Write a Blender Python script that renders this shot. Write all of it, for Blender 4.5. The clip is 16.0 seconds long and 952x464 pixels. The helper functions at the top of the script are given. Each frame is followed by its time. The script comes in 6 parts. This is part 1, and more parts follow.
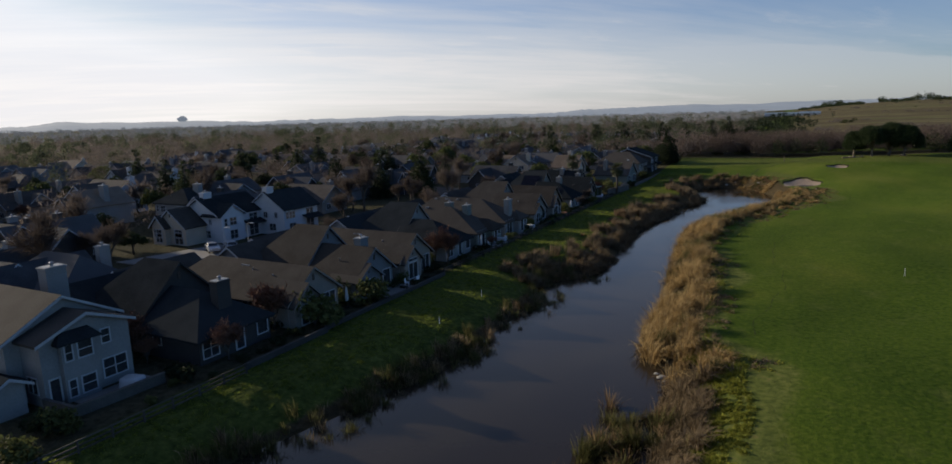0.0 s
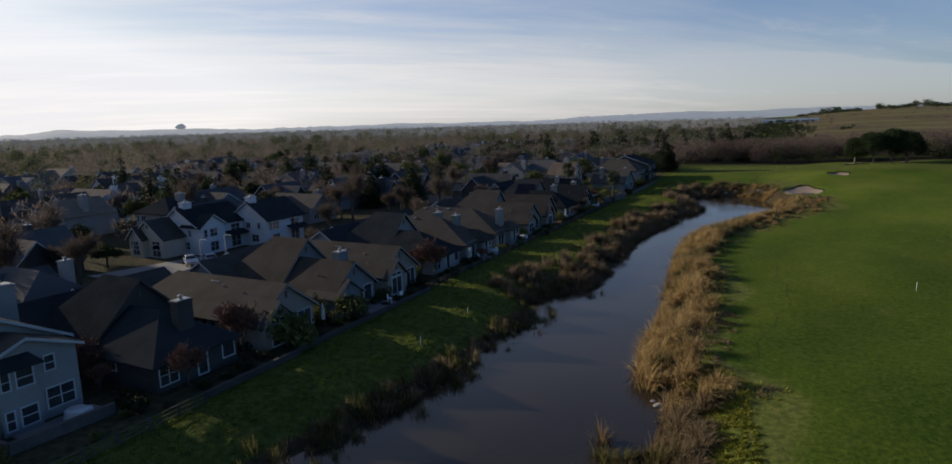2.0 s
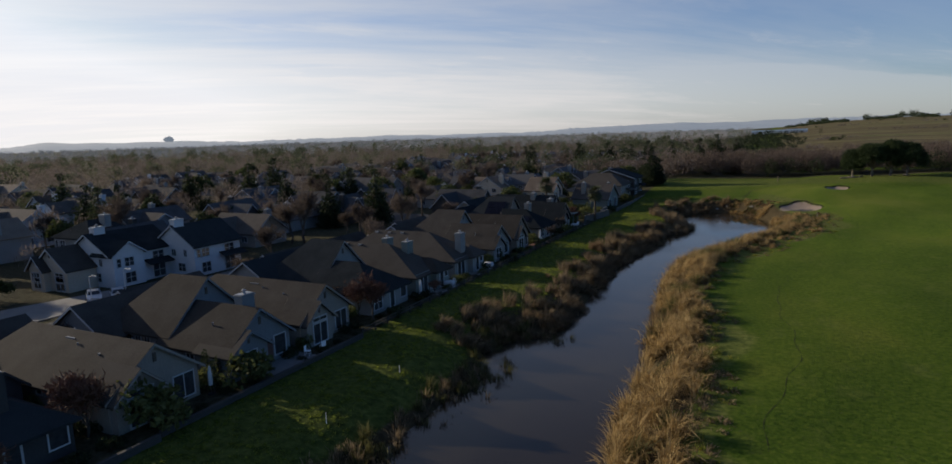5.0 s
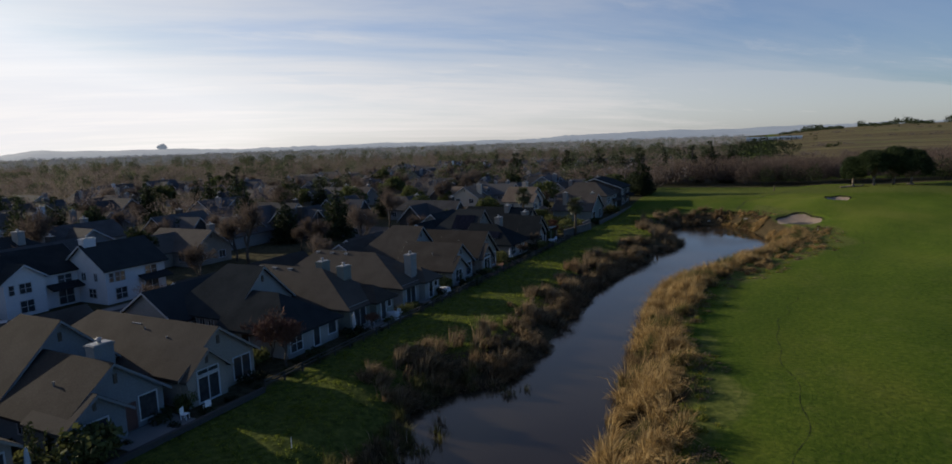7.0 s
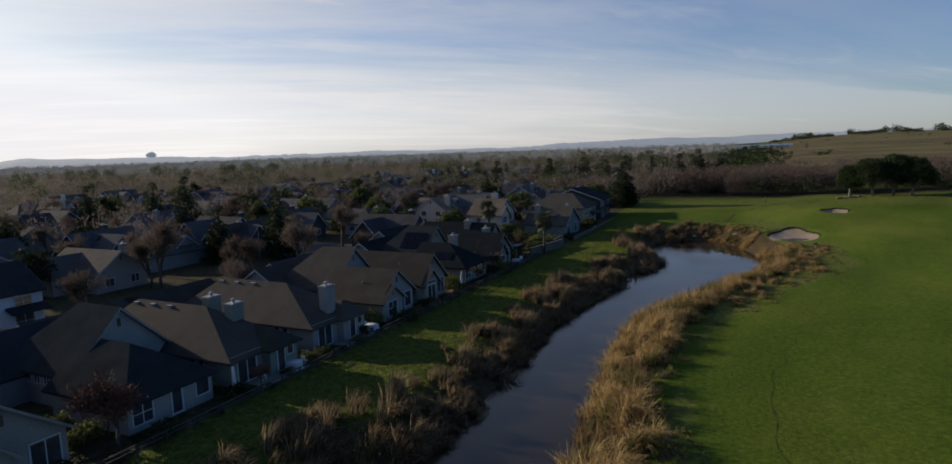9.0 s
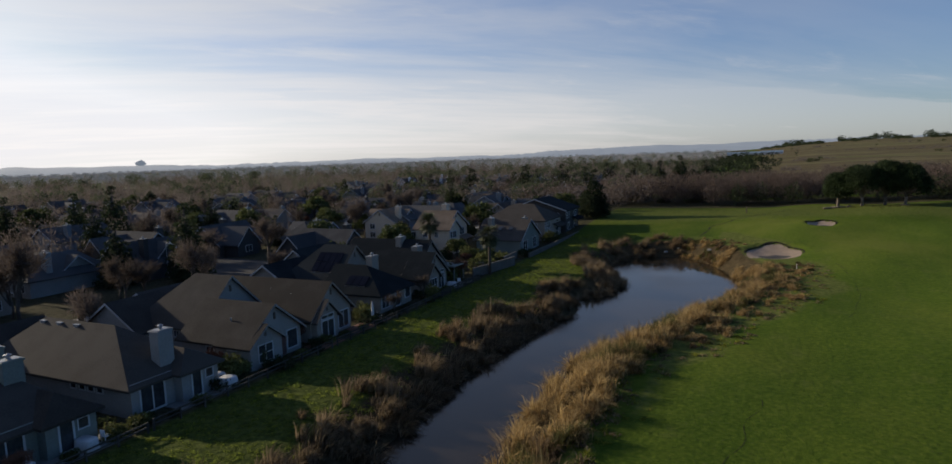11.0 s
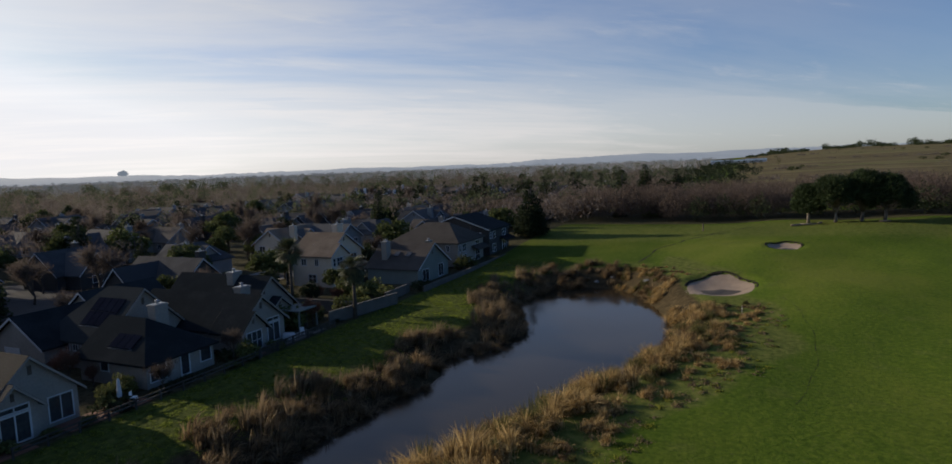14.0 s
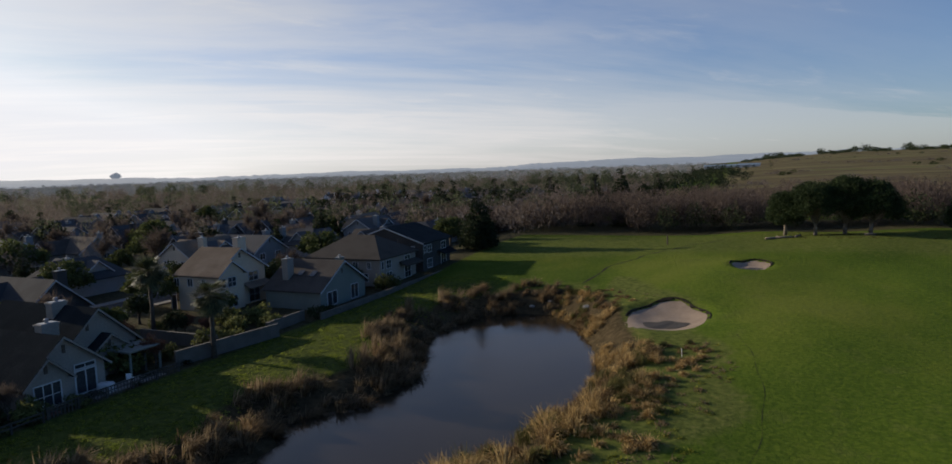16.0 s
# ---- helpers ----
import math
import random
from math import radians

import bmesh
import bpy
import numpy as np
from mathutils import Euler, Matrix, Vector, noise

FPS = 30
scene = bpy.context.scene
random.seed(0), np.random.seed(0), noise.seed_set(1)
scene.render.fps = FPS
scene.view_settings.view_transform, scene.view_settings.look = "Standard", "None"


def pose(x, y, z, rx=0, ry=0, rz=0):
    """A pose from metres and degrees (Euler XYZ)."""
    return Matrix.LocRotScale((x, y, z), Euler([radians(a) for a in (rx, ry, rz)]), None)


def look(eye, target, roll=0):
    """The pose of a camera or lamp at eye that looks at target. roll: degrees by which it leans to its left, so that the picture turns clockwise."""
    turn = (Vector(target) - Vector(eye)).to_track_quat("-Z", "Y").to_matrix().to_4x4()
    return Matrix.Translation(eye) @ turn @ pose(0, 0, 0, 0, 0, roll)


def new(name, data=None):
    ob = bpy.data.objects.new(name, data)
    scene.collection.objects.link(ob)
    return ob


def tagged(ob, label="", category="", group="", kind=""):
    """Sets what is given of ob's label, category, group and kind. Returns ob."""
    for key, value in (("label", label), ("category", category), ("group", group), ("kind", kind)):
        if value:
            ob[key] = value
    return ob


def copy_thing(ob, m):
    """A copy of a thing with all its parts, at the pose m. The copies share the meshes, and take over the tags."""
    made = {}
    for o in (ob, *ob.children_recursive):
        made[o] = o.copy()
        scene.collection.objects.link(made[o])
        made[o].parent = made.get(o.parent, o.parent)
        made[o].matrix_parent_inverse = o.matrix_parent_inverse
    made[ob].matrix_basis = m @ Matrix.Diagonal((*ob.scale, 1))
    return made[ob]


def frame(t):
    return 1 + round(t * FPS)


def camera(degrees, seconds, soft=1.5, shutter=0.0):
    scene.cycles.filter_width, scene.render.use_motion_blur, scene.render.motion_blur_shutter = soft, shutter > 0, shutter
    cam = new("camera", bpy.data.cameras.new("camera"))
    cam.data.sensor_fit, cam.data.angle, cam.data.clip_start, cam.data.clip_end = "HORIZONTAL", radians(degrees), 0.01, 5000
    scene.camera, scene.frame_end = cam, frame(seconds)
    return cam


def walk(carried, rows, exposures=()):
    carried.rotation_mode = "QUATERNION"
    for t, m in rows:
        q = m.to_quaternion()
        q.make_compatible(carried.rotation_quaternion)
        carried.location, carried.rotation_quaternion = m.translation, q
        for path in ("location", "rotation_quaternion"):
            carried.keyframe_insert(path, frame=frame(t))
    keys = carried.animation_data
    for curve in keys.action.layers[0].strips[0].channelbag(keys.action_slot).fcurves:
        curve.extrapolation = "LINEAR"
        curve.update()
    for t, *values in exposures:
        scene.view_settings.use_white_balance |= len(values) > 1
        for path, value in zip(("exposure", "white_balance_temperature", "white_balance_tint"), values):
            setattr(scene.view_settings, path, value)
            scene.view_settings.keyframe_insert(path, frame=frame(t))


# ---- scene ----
cam = camera(74.2, 16.0, soft=1.6)
PATH = [
    (0, (3.697, 15.906, 22.854), (2.779, 17.646, 22.49), -1.6),
    (0.5, (3.643, 16.429, 22.757), (2.727, 18.17, 22.398), -1.7),
    (1, (3.484, 17.468, 22.737), (2.57, 19.211, 22.383), -1.7),
    (1.5, (3.276, 18.797, 22.76), (2.361, 20.541, 22.411), -1.7),
    (2, (3.002, 20.426, 22.71), (2.086, 22.171, 22.368), -1.7),
    (2.5, (2.667, 22.124, 22.768), (1.752, 23.87, 22.43), -1.7),
    (3, (2.316, 24.228, 22.801), (1.404, 25.976, 22.468), -1.7),
    (3.5, (2.009, 26.596, 22.766), (1.097, 28.347, 22.44), -1.8),
    (4, (1.6, 29.273, 22.671), (0.696, 31.028, 22.351), -1.8),
    (6.5, (0.758, 45.363, 22.333), (-0.127, 47.133, 22.044), -1.9),
    (7, (0.51, 49.021, 22.222), (-0.373, 50.793, 21.937), -1.9),
    (7.5, (0.249, 52.728, 22.204), (-0.633, 54.502, 21.924), -1.9),
    (8, (0.178, 56.61, 21.936), (-0.701, 58.386, 21.665), -2.0),
    (8.5, (0.114, 60.755, 21.901), (-0.759, 62.534, 21.635), -1.9),
    (9, (0.127, 64.911, 21.891), (-0.736, 66.696, 21.63), -1.9),
    (11.5, (3.079, 87.097, 21.219), (2.24, 88.897, 20.985), -2.0),
    (12, (3.76, 91.704, 21.224), (2.93, 93.509, 20.993), -2.0),
    (12.5, (4.684, 96.336, 21.177), (3.857, 98.143, 20.951), -2.1),
    (13, (5.722, 100.856, 21.098), (4.897, 102.664, 20.877), -2.1),
    (13.5, (6.596, 105.475, 20.98), (5.775, 107.286, 20.764), -2.1),
    (14, (7.68, 110.069, 20.874), (6.863, 111.882, 20.663), -2.2),
    (14.5, (8.723, 114.825, 20.768), (7.91, 116.64, 20.56), -2.2),
    (15, (9.833, 119.42, 20.698), (9.022, 121.237, 20.493), -2.2),
    (15.5, (10.928, 123.949, 20.74), (10.119, 125.767, 20.537), -2.1),
    (16, (12.106, 128.341, 20.646), (11.298, 130.159, 20.446), -2.0),
]
walk(cam, [(t, look(eye, target, roll)) for t, eye, target, roll in PATH])

# ---- light ----
SUN_EL, SUN_AZ = radians(15.3), radians(-87.0)
to_sun = Vector((math.sin(SUN_AZ) * math.cos(SUN_EL), math.cos(SUN_AZ) * math.cos(SUN_EL), math.sin(SUN_EL)))
sun_data = bpy.data.lights.new("sun", "SUN")
sun_data.energy, sun_data.angle, sun_data.color = 5.0, radians(0.6), (1.0, 0.86, 0.66)
sun = new("sun", sun_data)
sun.matrix_world = look((0, 0, 400), Vector((0, 0, 400)) - to_sun)

world = bpy.data.worlds.new("sky")
scene.world = world
world.use_nodes = True
wt = world.node_tree
wt.nodes.clear()


def wnode(kind, **sets):
    n = wt.nodes.new(kind)
    for k, v in sets.items():
        n.inputs[k].default_value = v
    return n


def wmath(op, a, b=None):
    n = wt.nodes.new("ShaderNodeMath")
    n.operation = op
    for i, v in enumerate((a, b)):
        if v is None:
            continue
        if isinstance(v, (int, float)):
            n.inputs[i].default_value = v
        else:
            wt.links.new(v, n.inputs[i])
    return n.outputs[0]


sky = wt.nodes.new("ShaderNodeTexSky")
sky.sky_type, sky.sun_disc = "NISHITA", False
sky.sun_elevation, sky.sun_rotation = SUN_EL, SUN_AZ
sky.air_density, sky.dust_density, sky.ozone_density = 1.0, 0.5, 2.5
coord = wt.nodes.new("ShaderNodeTexCoord")
sep = wt.nodes.new("ShaderNodeSeparateXYZ")
wt.links.new(coord.outputs["Generated"], sep.inputs[0])
lift = wmath("ADD", wmath("MAXIMUM", sep.outputs["Z"], 0.0), 0.10)
plane = wt.nodes.new("ShaderNodeCombineXYZ")
wt.links.new(wmath("DIVIDE", sep.outputs["X"], lift), plane.inputs["X"])
wt.links.new(wmath("DIVIDE", sep.outputs["Y"], lift), plane.inputs["Y"])


def along(x, y):
    n = wt.nodes.new("ShaderNodeVectorMath")
    n.operation = "DOT_PRODUCT"
    n.inputs[1].default_value = (x, y, 0)
    wt.links.new(plane.outputs[0], n.inputs[0])
    return n.outputs["Value"]


def cloud_layer(turn, stretch, scale, lo, hi, detail=7.0, shift=0.0):
    """Streaks drawn out along one heading of the sky."""
    c, s = math.cos(radians(turn)), math.sin(radians(turn))
    v = wt.nodes.new("ShaderNodeCombineXYZ")
    wt.links.new(wmath("MULTIPLY", along(c, s), stretch), v.inputs["X"])
    wt.links.new(along(-s, c), v.inputs["Y"])
    v.inputs["Z"].default_value = shift
    tex = wnode("ShaderNodeTexNoise", Scale=scale, Detail=detail, Roughness=0.6, Distortion=0.35)
    wt.links.new(v.outputs[0], tex.inputs["Vector"])
    rng = wt.nodes.new("ShaderNodeMapRange")
    rng.interpolation_type = "SMOOTHSTEP"
    rng.inputs["From Min"].default_value, rng.inputs["From Max"].default_value = lo, hi
    wt.links.new(tex.outputs["Fac"], rng.inputs["Value"])
    return rng.outputs[0]


streaks = wmath("MAXIMUM", cloud_layer(42, 0.34, 0.46, 0.34, 0.60, shift=3.1), wmath("MULTIPLY", cloud_layer(50, 0.34, 1.1, 0.44, 0.66, shift=5.4), 0.8))
wisps = cloud_layer(60, 0.5, 2.4, 0.56, 0.74, shift=8.0)
low = wt.nodes.new("ShaderNodeMapRange")
low.interpolation_type = "SMOOTHSTEP"
low.inputs["From Min"].default_value, low.inputs["From Max"].default_value = 0.17, 0.0
wt.links.new(sep.outputs["Z"], low.inputs["Value"])
west = wt.nodes.new("ShaderNodeMapRange")
west.inputs["From Min"].default_value, west.inputs["From Max"].default_value = 0.45, -0.72
west.inputs["To Min"].default_value, west.inputs["To Max"].default_value = 0.0, 1.0
wt.links.new(sep.outputs["X"], west.inputs["Value"])
veil = wmath("MULTIPLY", low.outputs[0], wmath("ADD", wmath("MULTIPLY", west.outputs[0], 1.0), 0.14))
cover = wmath("ADD", wmath("MULTIPLY", streaks, west.outputs[0]), wmath("MULTIPLY", wisps, 0.26))
high = wt.nodes.new("ShaderNodeMapRange")
high.interpolation_type = "SMOOTHSTEP"
high.inputs["From Min"].default_value, high.inputs["From Max"].default_value = 1.35, 0.18
wt.links.new(sep.outputs["Z"], high.inputs["Value"])
cover = wmath("MULTIPLY", cover, high.outputs[0])
cover = wmath("MINIMUM", wmath("ADD", wmath("MULTIPLY", cover, 0.85), wmath("MULTIPLY", veil, 0.85)), 0.95)
# pale banks of high cloud with feathered edges, rising towards the sun


def ease(value, lo, hi):
    n = wt.nodes.new("ShaderNodeMapRange")
    n.interpolation_type = "SMOOTHSTEP"
    n.inputs["From Min"].default_value, n.inputs["From Max"].default_value = lo, hi
    wt.links.new(value, n.inputs["Value"])
    return n.outputs[0]


def slope_line(base, tilt, wave):
    """How far the sky's point lies under a line that starts at base and rises westwards."""
    line = wmath("ADD", wmath("MULTIPLY", sep.outputs["X"], tilt), wmath("ADD", wmath("MULTIPLY", wave, 0.045), base))
    return wmath("SUBTRACT", line, sep.outputs["Z"])


wave_a, wave_b = cloud_layer(36, 0.25, 0.7, 0.25, 0.75, shift=1.7), cloud_layer(40, 0.3, 0.9, 0.25, 0.75, shift=6.2)
fibre = cloud_layer(46, 0.3, 1.3, 0.30, 0.72, shift=4.4)
bank_a = ease(slope_line(0.064, -0.060, wave_a), 0.0, 0.020)
bank_b = wmath("MULTIPLY", ease(slope_line(0.100, -0.105, wave_b), 0.0, 0.045), ease(slope_line(0.066, -0.064, wave_a), 0.022, -0.022))
banks = wmath("MAXIMUM", wmath("MULTIPLY", bank_a, wmath("ADD", wmath("MULTIPLY", west.outputs[0], 0.50), 0.35)), wmath("MULTIPLY", bank_b, wmath("ADD", wmath("MULTIPLY", fibre, 0.16), 0.58)))
cover = wmath("ADD", wmath("MULTIPLY", cover, wmath("ADD", wmath("MULTIPLY", fibre, 0.25), 0.6)), wmath("MULTIPLY", west.outputs[0], 0.20))
cover = wmath("MAXIMUM", cover, banks)
grey = wt.nodes.new("ShaderNodeRGBToBW")
wt.links.new(sky.outputs[0], grey.inputs[0])
glow = wmath("MINIMUM", wmath("ADD", wmath("MULTIPLY", grey.outputs[0], 0.62), 2.75), 7.3)
cloud = wt.nodes.new("ShaderNodeMix")
cloud.data_type = "RGBA"
white = wt.nodes.new("ShaderNodeVectorMath")
white.operation = "SCALE"
warm = wt.nodes.new("ShaderNodeMix")
warm.data_type = "RGBA"
wt.links.new(low.outputs[0], warm.inputs["Factor"])
warm.inputs["A"].default_value, warm.inputs["B"].default_value = (0.96, 0.975, 1.02, 1), (1.03, 0.985, 0.965, 1)
wt.links.new(warm.outputs["Result"], white.inputs[0])
wt.links.new(glow, white.inputs["Scale"])
wt.links.new(cover, cloud.inputs["Factor"])
clear = wt.nodes.new("ShaderNodeVectorMath")
clear.operation = "MINIMUM"
clear.inputs[1].default_value = (3.0, 4.0, 5.6)
dim = wt.nodes.new("ShaderNodeVectorMath")
dim.operation = "MULTIPLY"
dim.inputs[1].default_value = (0.40, 0.58, 0.86)
wt.links.new(sky.outputs[0], dim.inputs[0])
wt.links.new(dim.outputs[0], clear.inputs[0])
wt.links.new(clear.outputs[0], cloud.inputs["A"])
wt.links.new(white.outputs[0], cloud.inputs["B"])
back = wnode("ShaderNodeBackground", Strength=0.13)
wt.links.new(cloud.outputs["Result"], back.inputs["Color"])
wout = wt.nodes.new("ShaderNodeOutputWorld")
wt.links.new(back.outputs[0], wout.inputs[0])


# ---- materials ----
def material(name, dark, light, rough=0.8, coarse=0.6, fine=18.0, bump=0.0, metal=0.0, spread=(0.35, 0.65), spec=0.4, per_object=0.0, island=0.0, thin=0.0):
    m = bpy.data.materials.new(name)
    m.use_nodes = True
    nt = m.node_tree
    b = nt.nodes["Principled BSDF"]
    b.inputs["Roughness"].default_value, b.inputs["Metallic"].default_value = rough, metal
    b.inputs["Specular IOR Level"].default_value = spec
    geo = nt.nodes.new("ShaderNodeNewGeometry")
    facs = []
    for scale, detail in ((coarse, 4.0), (fine, 6.0)):
        n = nt.nodes.new("ShaderNodeTexNoise")
        n.inputs["Scale"].default_value, n.inputs["Detail"].default_value = scale, detail
        nt.links.new(geo.outputs["Position"], n.inputs["Vector"])
        facs.append(n)
    add = nt.nodes.new("ShaderNodeMath")
    add.operation = "MULTIPLY_ADD"
    add.inputs[1].default_value = 0.5
    nt.links.new(facs[0].outputs["Fac"], add.inputs[0])
    half = nt.nodes.new("ShaderNodeMath")
    half.operation = "MULTIPLY"
    half.inputs[1].default_value = 0.5
    nt.links.new(facs[1].outputs["Fac"], half.inputs[0])
    nt.links.new(half.outputs[0], add.inputs[2])
    value = add.outputs[0]
    for weight, source in ((per_object, "object"), (island, "island")):
        if weight:
            if source == "object":
                o = nt.nodes.new("ShaderNodeObjectInfo").outputs["Random"]
            else:
                o = geo.outputs["Random Per Island"]
            mul = nt.nodes.new("ShaderNodeMath")
            mul.operation = "MULTIPLY_ADD"
            mul.inputs[1].default_value, mul.inputs[2].default_value = weight, -weight / 2
            nt.links.new(o, mul.inputs[0])
            s = nt.nodes.new("ShaderNodeMath")
            nt.links.new(value, s.inputs[0])
            nt.links.new(mul.outputs[0], s.inputs[1])
            value = s.outputs[0]
    ramp = nt.nodes.new("ShaderNodeValToRGB")
    ramp.color_ramp.elements[0].position, ramp.color_ramp.elements[1].position = spread
    ramp.color_ramp.elements[0].color, ramp.color_ramp.elements[1].color = (*dark, 1), (*light, 1)
    nt.links.new(value, ramp.inputs[0])
    nt.links.new(ramp.outputs[0], b.inputs["Base Color"])
    if bump:
        bm_ = nt.nodes.new("ShaderNodeBump")
        bm_.inputs["Strength"].default_value, bm_.inputs["Distance"].default_value = 0.6, bump
        nt.links.new(facs[1].outputs["Fac"], bm_.inputs["Height"])
        nt.links.new(bm_.outputs[0], b.inputs["Normal"])
    if thin:
        # leaves, blades and fine twigs let part of the light through
        tr = nt.nodes.new("ShaderNodeBsdfTranslucent")
        nt.links.new(ramp.outputs[0], tr.inputs["Color"])
        blend = nt.nodes.new("ShaderNodeMixShader")
        blend.inputs[0].default_value = thin
        nt.links.new(b.outputs[0], blend.inputs[1])
        nt.links.new(tr.outputs[0], blend.inputs[2])
        nt.links.new(blend.outputs[0], nt.nodes["Material Output"].inputs["Surface"])
    return m


ROOF_BROWN = material("roof_brown_shingle", (0.040, 0.035, 0.030), (0.070, 0.062, 0.054), 0.9, 0.5, 9.0, 0.03, spec=0.06, per_object=0.3)
ROOF_DARK = material("roof_dark_shingle", (0.019, 0.022, 0.024), (0.036, 0.040, 0.042), 0.95, 0.5, 9.0, 0.03, spec=0.0, per_object=0.3)
ROOF_TAN = material("roof_tan_shingle", (0.12, 0.092, 0.070), (0.20, 0.160, 0.125), 0.9, 0.5, 9.0, 0.03, spec=0.06, per_object=0.2)
SHED_ROOF = material("pale_blue_metal_roof", (0.16, 0.22, 0.27), (0.22, 0.29, 0.35), 0.6)
WALL_GREY = material("wall_grey_siding", (0.20, 0.198, 0.190), (0.265, 0.26, 0.25), 0.85, 0.4, 6.0, 0.01)
WALL_BLUE = material("wall_blue_grey_siding", (0.135, 0.148, 0.158), (0.185, 0.20, 0.212), 0.85, 0.4, 6.0, 0.01)
WALL_SAGE = material("wall_sage_siding", (0.13, 0.148, 0.132), (0.178, 0.198, 0.178), 0.85, 0.4, 6.0, 0.01)
WALL_BEIGE = material("wall_beige_stucco", (0.20, 0.18, 0.155), (0.27, 0.24, 0.21), 0.9, 0.4, 6.0, 0.01)
WALL_WHITE = material("wall_white_stucco", (0.46, 0.47, 0.48), (0.56, 0.56, 0.57), 0.85, 0.4, 6.0, 0.01)
WALL_CREAM = material("wall_cream_stucco", (0.44, 0.36, 0.27), (0.54, 0.45, 0.35), 0.85, 0.4, 6.0, 0.01)
WALL_BROWN = material("wall_dark_brown_siding", (0.035, 0.033, 0.032), (0.055, 0.051, 0.048), 0.85, 0.4, 6.0, 0.01)
TRIM = material("white_painted_trim", (0.36, 0.37, 0.38), (0.46, 0.46, 0.46), 0.6, 0.7, 12.0)
METAL = material("galvanised_flashing", (0.22, 0.23, 0.24), (0.33, 0.34, 0.35), 0.5, 1.0, 14.0, metal=0.5)
GLASS = material("window_glass", (0.025, 0.027, 0.030), (0.055, 0.057, 0.060), 0.06, 0.8, 3.0, spec=0.6)
DOOR_MAT = material("door_paint_dark_red", (0.07, 0.03, 0.025), (0.10, 0.045, 0.035), 0.6)
FENCE_WOOD = material("weathered_fence_wood", (0.038, 0.034, 0.029), (0.070, 0.063, 0.053), 0.9, 1.2, 22.0, per_object=0.3)
STONE_WALL = material("stucco_garden_wall", (0.070, 0.064, 0.056), (0.125, 0.112, 0.098), 0.9, 0.8, 10.0, 0.01)
ASPHALT = material("asphalt", (0.045, 0.045, 0.046), (0.065, 0.064, 0.063), 0.9, 0.3, 20.0, spec=0.12)
CONCRETE = material("concrete_paving", (0.15, 0.14, 0.13), (0.22, 0.21, 0.195), 0.9, 0.4, 12.0)
BRICK_PAVE = material("red_brick_paving", (0.13, 0.055, 0.035), (0.20, 0.095, 0.06), 0.9, 1.0, 12.0)
SOIL = material("garden_soil", (0.0144, 0.0128, 0.0088), (0.0360, 0.0304, 0.0208), 0.95, 0.6, 9.0, 0.05, spec=0.12)
SAND = material("bunker_sand", (0.205, 0.152, 0.110), (0.310, 0.238, 0.176), 0.95, 0.7, 10.0, 0.04)
BARK = material("tree_bark", (0.045, 0.036, 0.028), (0.095, 0.078, 0.062), 0.95, 2.0, 20.0)
TWIG = material("bare_twigs", (0.070, 0.056, 0.047), (0.135, 0.108, 0.090), 0.95, 0.08, 6.0, per_object=0.5, spec=0.12, thin=0.4)
TWIG_RUST = material("rusty_twigs", (0.085, 0.036, 0.022), (0.16, 0.075, 0.045), 0.95, 0.1, 6.0, per_object=0.3)
# woods colours paled beyond the near trees' to stand in for haze
WOODS_TWIG = material("bare_woods_twigs_paled", (0.105, 0.088, 0.078), (0.180, 0.150, 0.130), 0.95, 0.02, 3.0, spec=0.1, island=0.4, thin=0.45)
WOODS_LEAF = material("woods_leaves_paled", (0.050, 0.060, 0.036), (0.095, 0.108, 0.060), 0.85, 0.05, 3.0, spec=0.1, island=0.4, thin=0.45)
THICKET_TWIG = material("thicket_twigs", (0.078, 0.062, 0.052), (0.150, 0.115, 0.095), 0.95, 0.06, 3.0, spec=0.1, island=0.4, thin=0.4)
# back-row shingles paled to stand for haze; fawn also a near roof's own colour
ROOF_GREY_HAZED = material("roof_grey_shingle_hazed", (0.050, 0.050, 0.052), (0.088, 0.087, 0.088), 0.9, 0.5, 9.0, 0.03, spec=0.06, per_object=0.4)
ROOF_FAWN = material("roof_fawn_shingle", (0.060, 0.052, 0.046), (0.10, 0.088, 0.078), 0.9, 0.5, 9.0, 0.03, spec=0.06, per_object=0.4)
LEAF_DARK = material("evergreen_leaves", (0.018, 0.026, 0.013), (0.042, 0.056, 0.024), 0.75, 0.35, 5.0, per_object=0.3, island=0.3, spec=0.12, thin=0.3)
LEAF_OLIVE = material("olive_leaves", (0.032, 0.041, 0.015), (0.092, 0.108, 0.036), 0.75, 0.4, 5.0, per_object=0.3, island=0.3, spec=0.12, thin=0.3)
LEAF_PINE = material("stone_pine_needles", (0.014, 0.024, 0.010), (0.048, 0.070, 0.026), 0.8, 0.5, 4.0, island=0.35, spec=0.12, thin=0.2)
LEAF_PALM = material("palm_fronds", (0.035, 0.042, 0.020), (0.105, 0.115, 0.055), 0.6, 0.8, 5.0, island=0.4, thin=0.3)
REED_GOLD = material("golden_reed_blades", (0.1690, 0.1105, 0.0468), (0.5200, 0.3770, 0.1755), 0.85, 0.22, 3.0, island=0.7, spread=(0.2, 0.8), spec=0.12, thin=0.48)
REED_BROWN = material("brown_reed_blades", (0.080, 0.056, 0.032), (0.27, 0.185, 0.10), 0.9, 0.22, 3.0, island=0.7, spread=(0.2, 0.8), spec=0.12, thin=0.48)
GRASS_LIME = material("lime_tussock_blades", (0.080, 0.112, 0.015), (0.250, 0.295, 0.052), 0.9, 0.3, 3.0, island=0.6, spread=(0.2, 0.8), spec=0.05, thin=0.6)
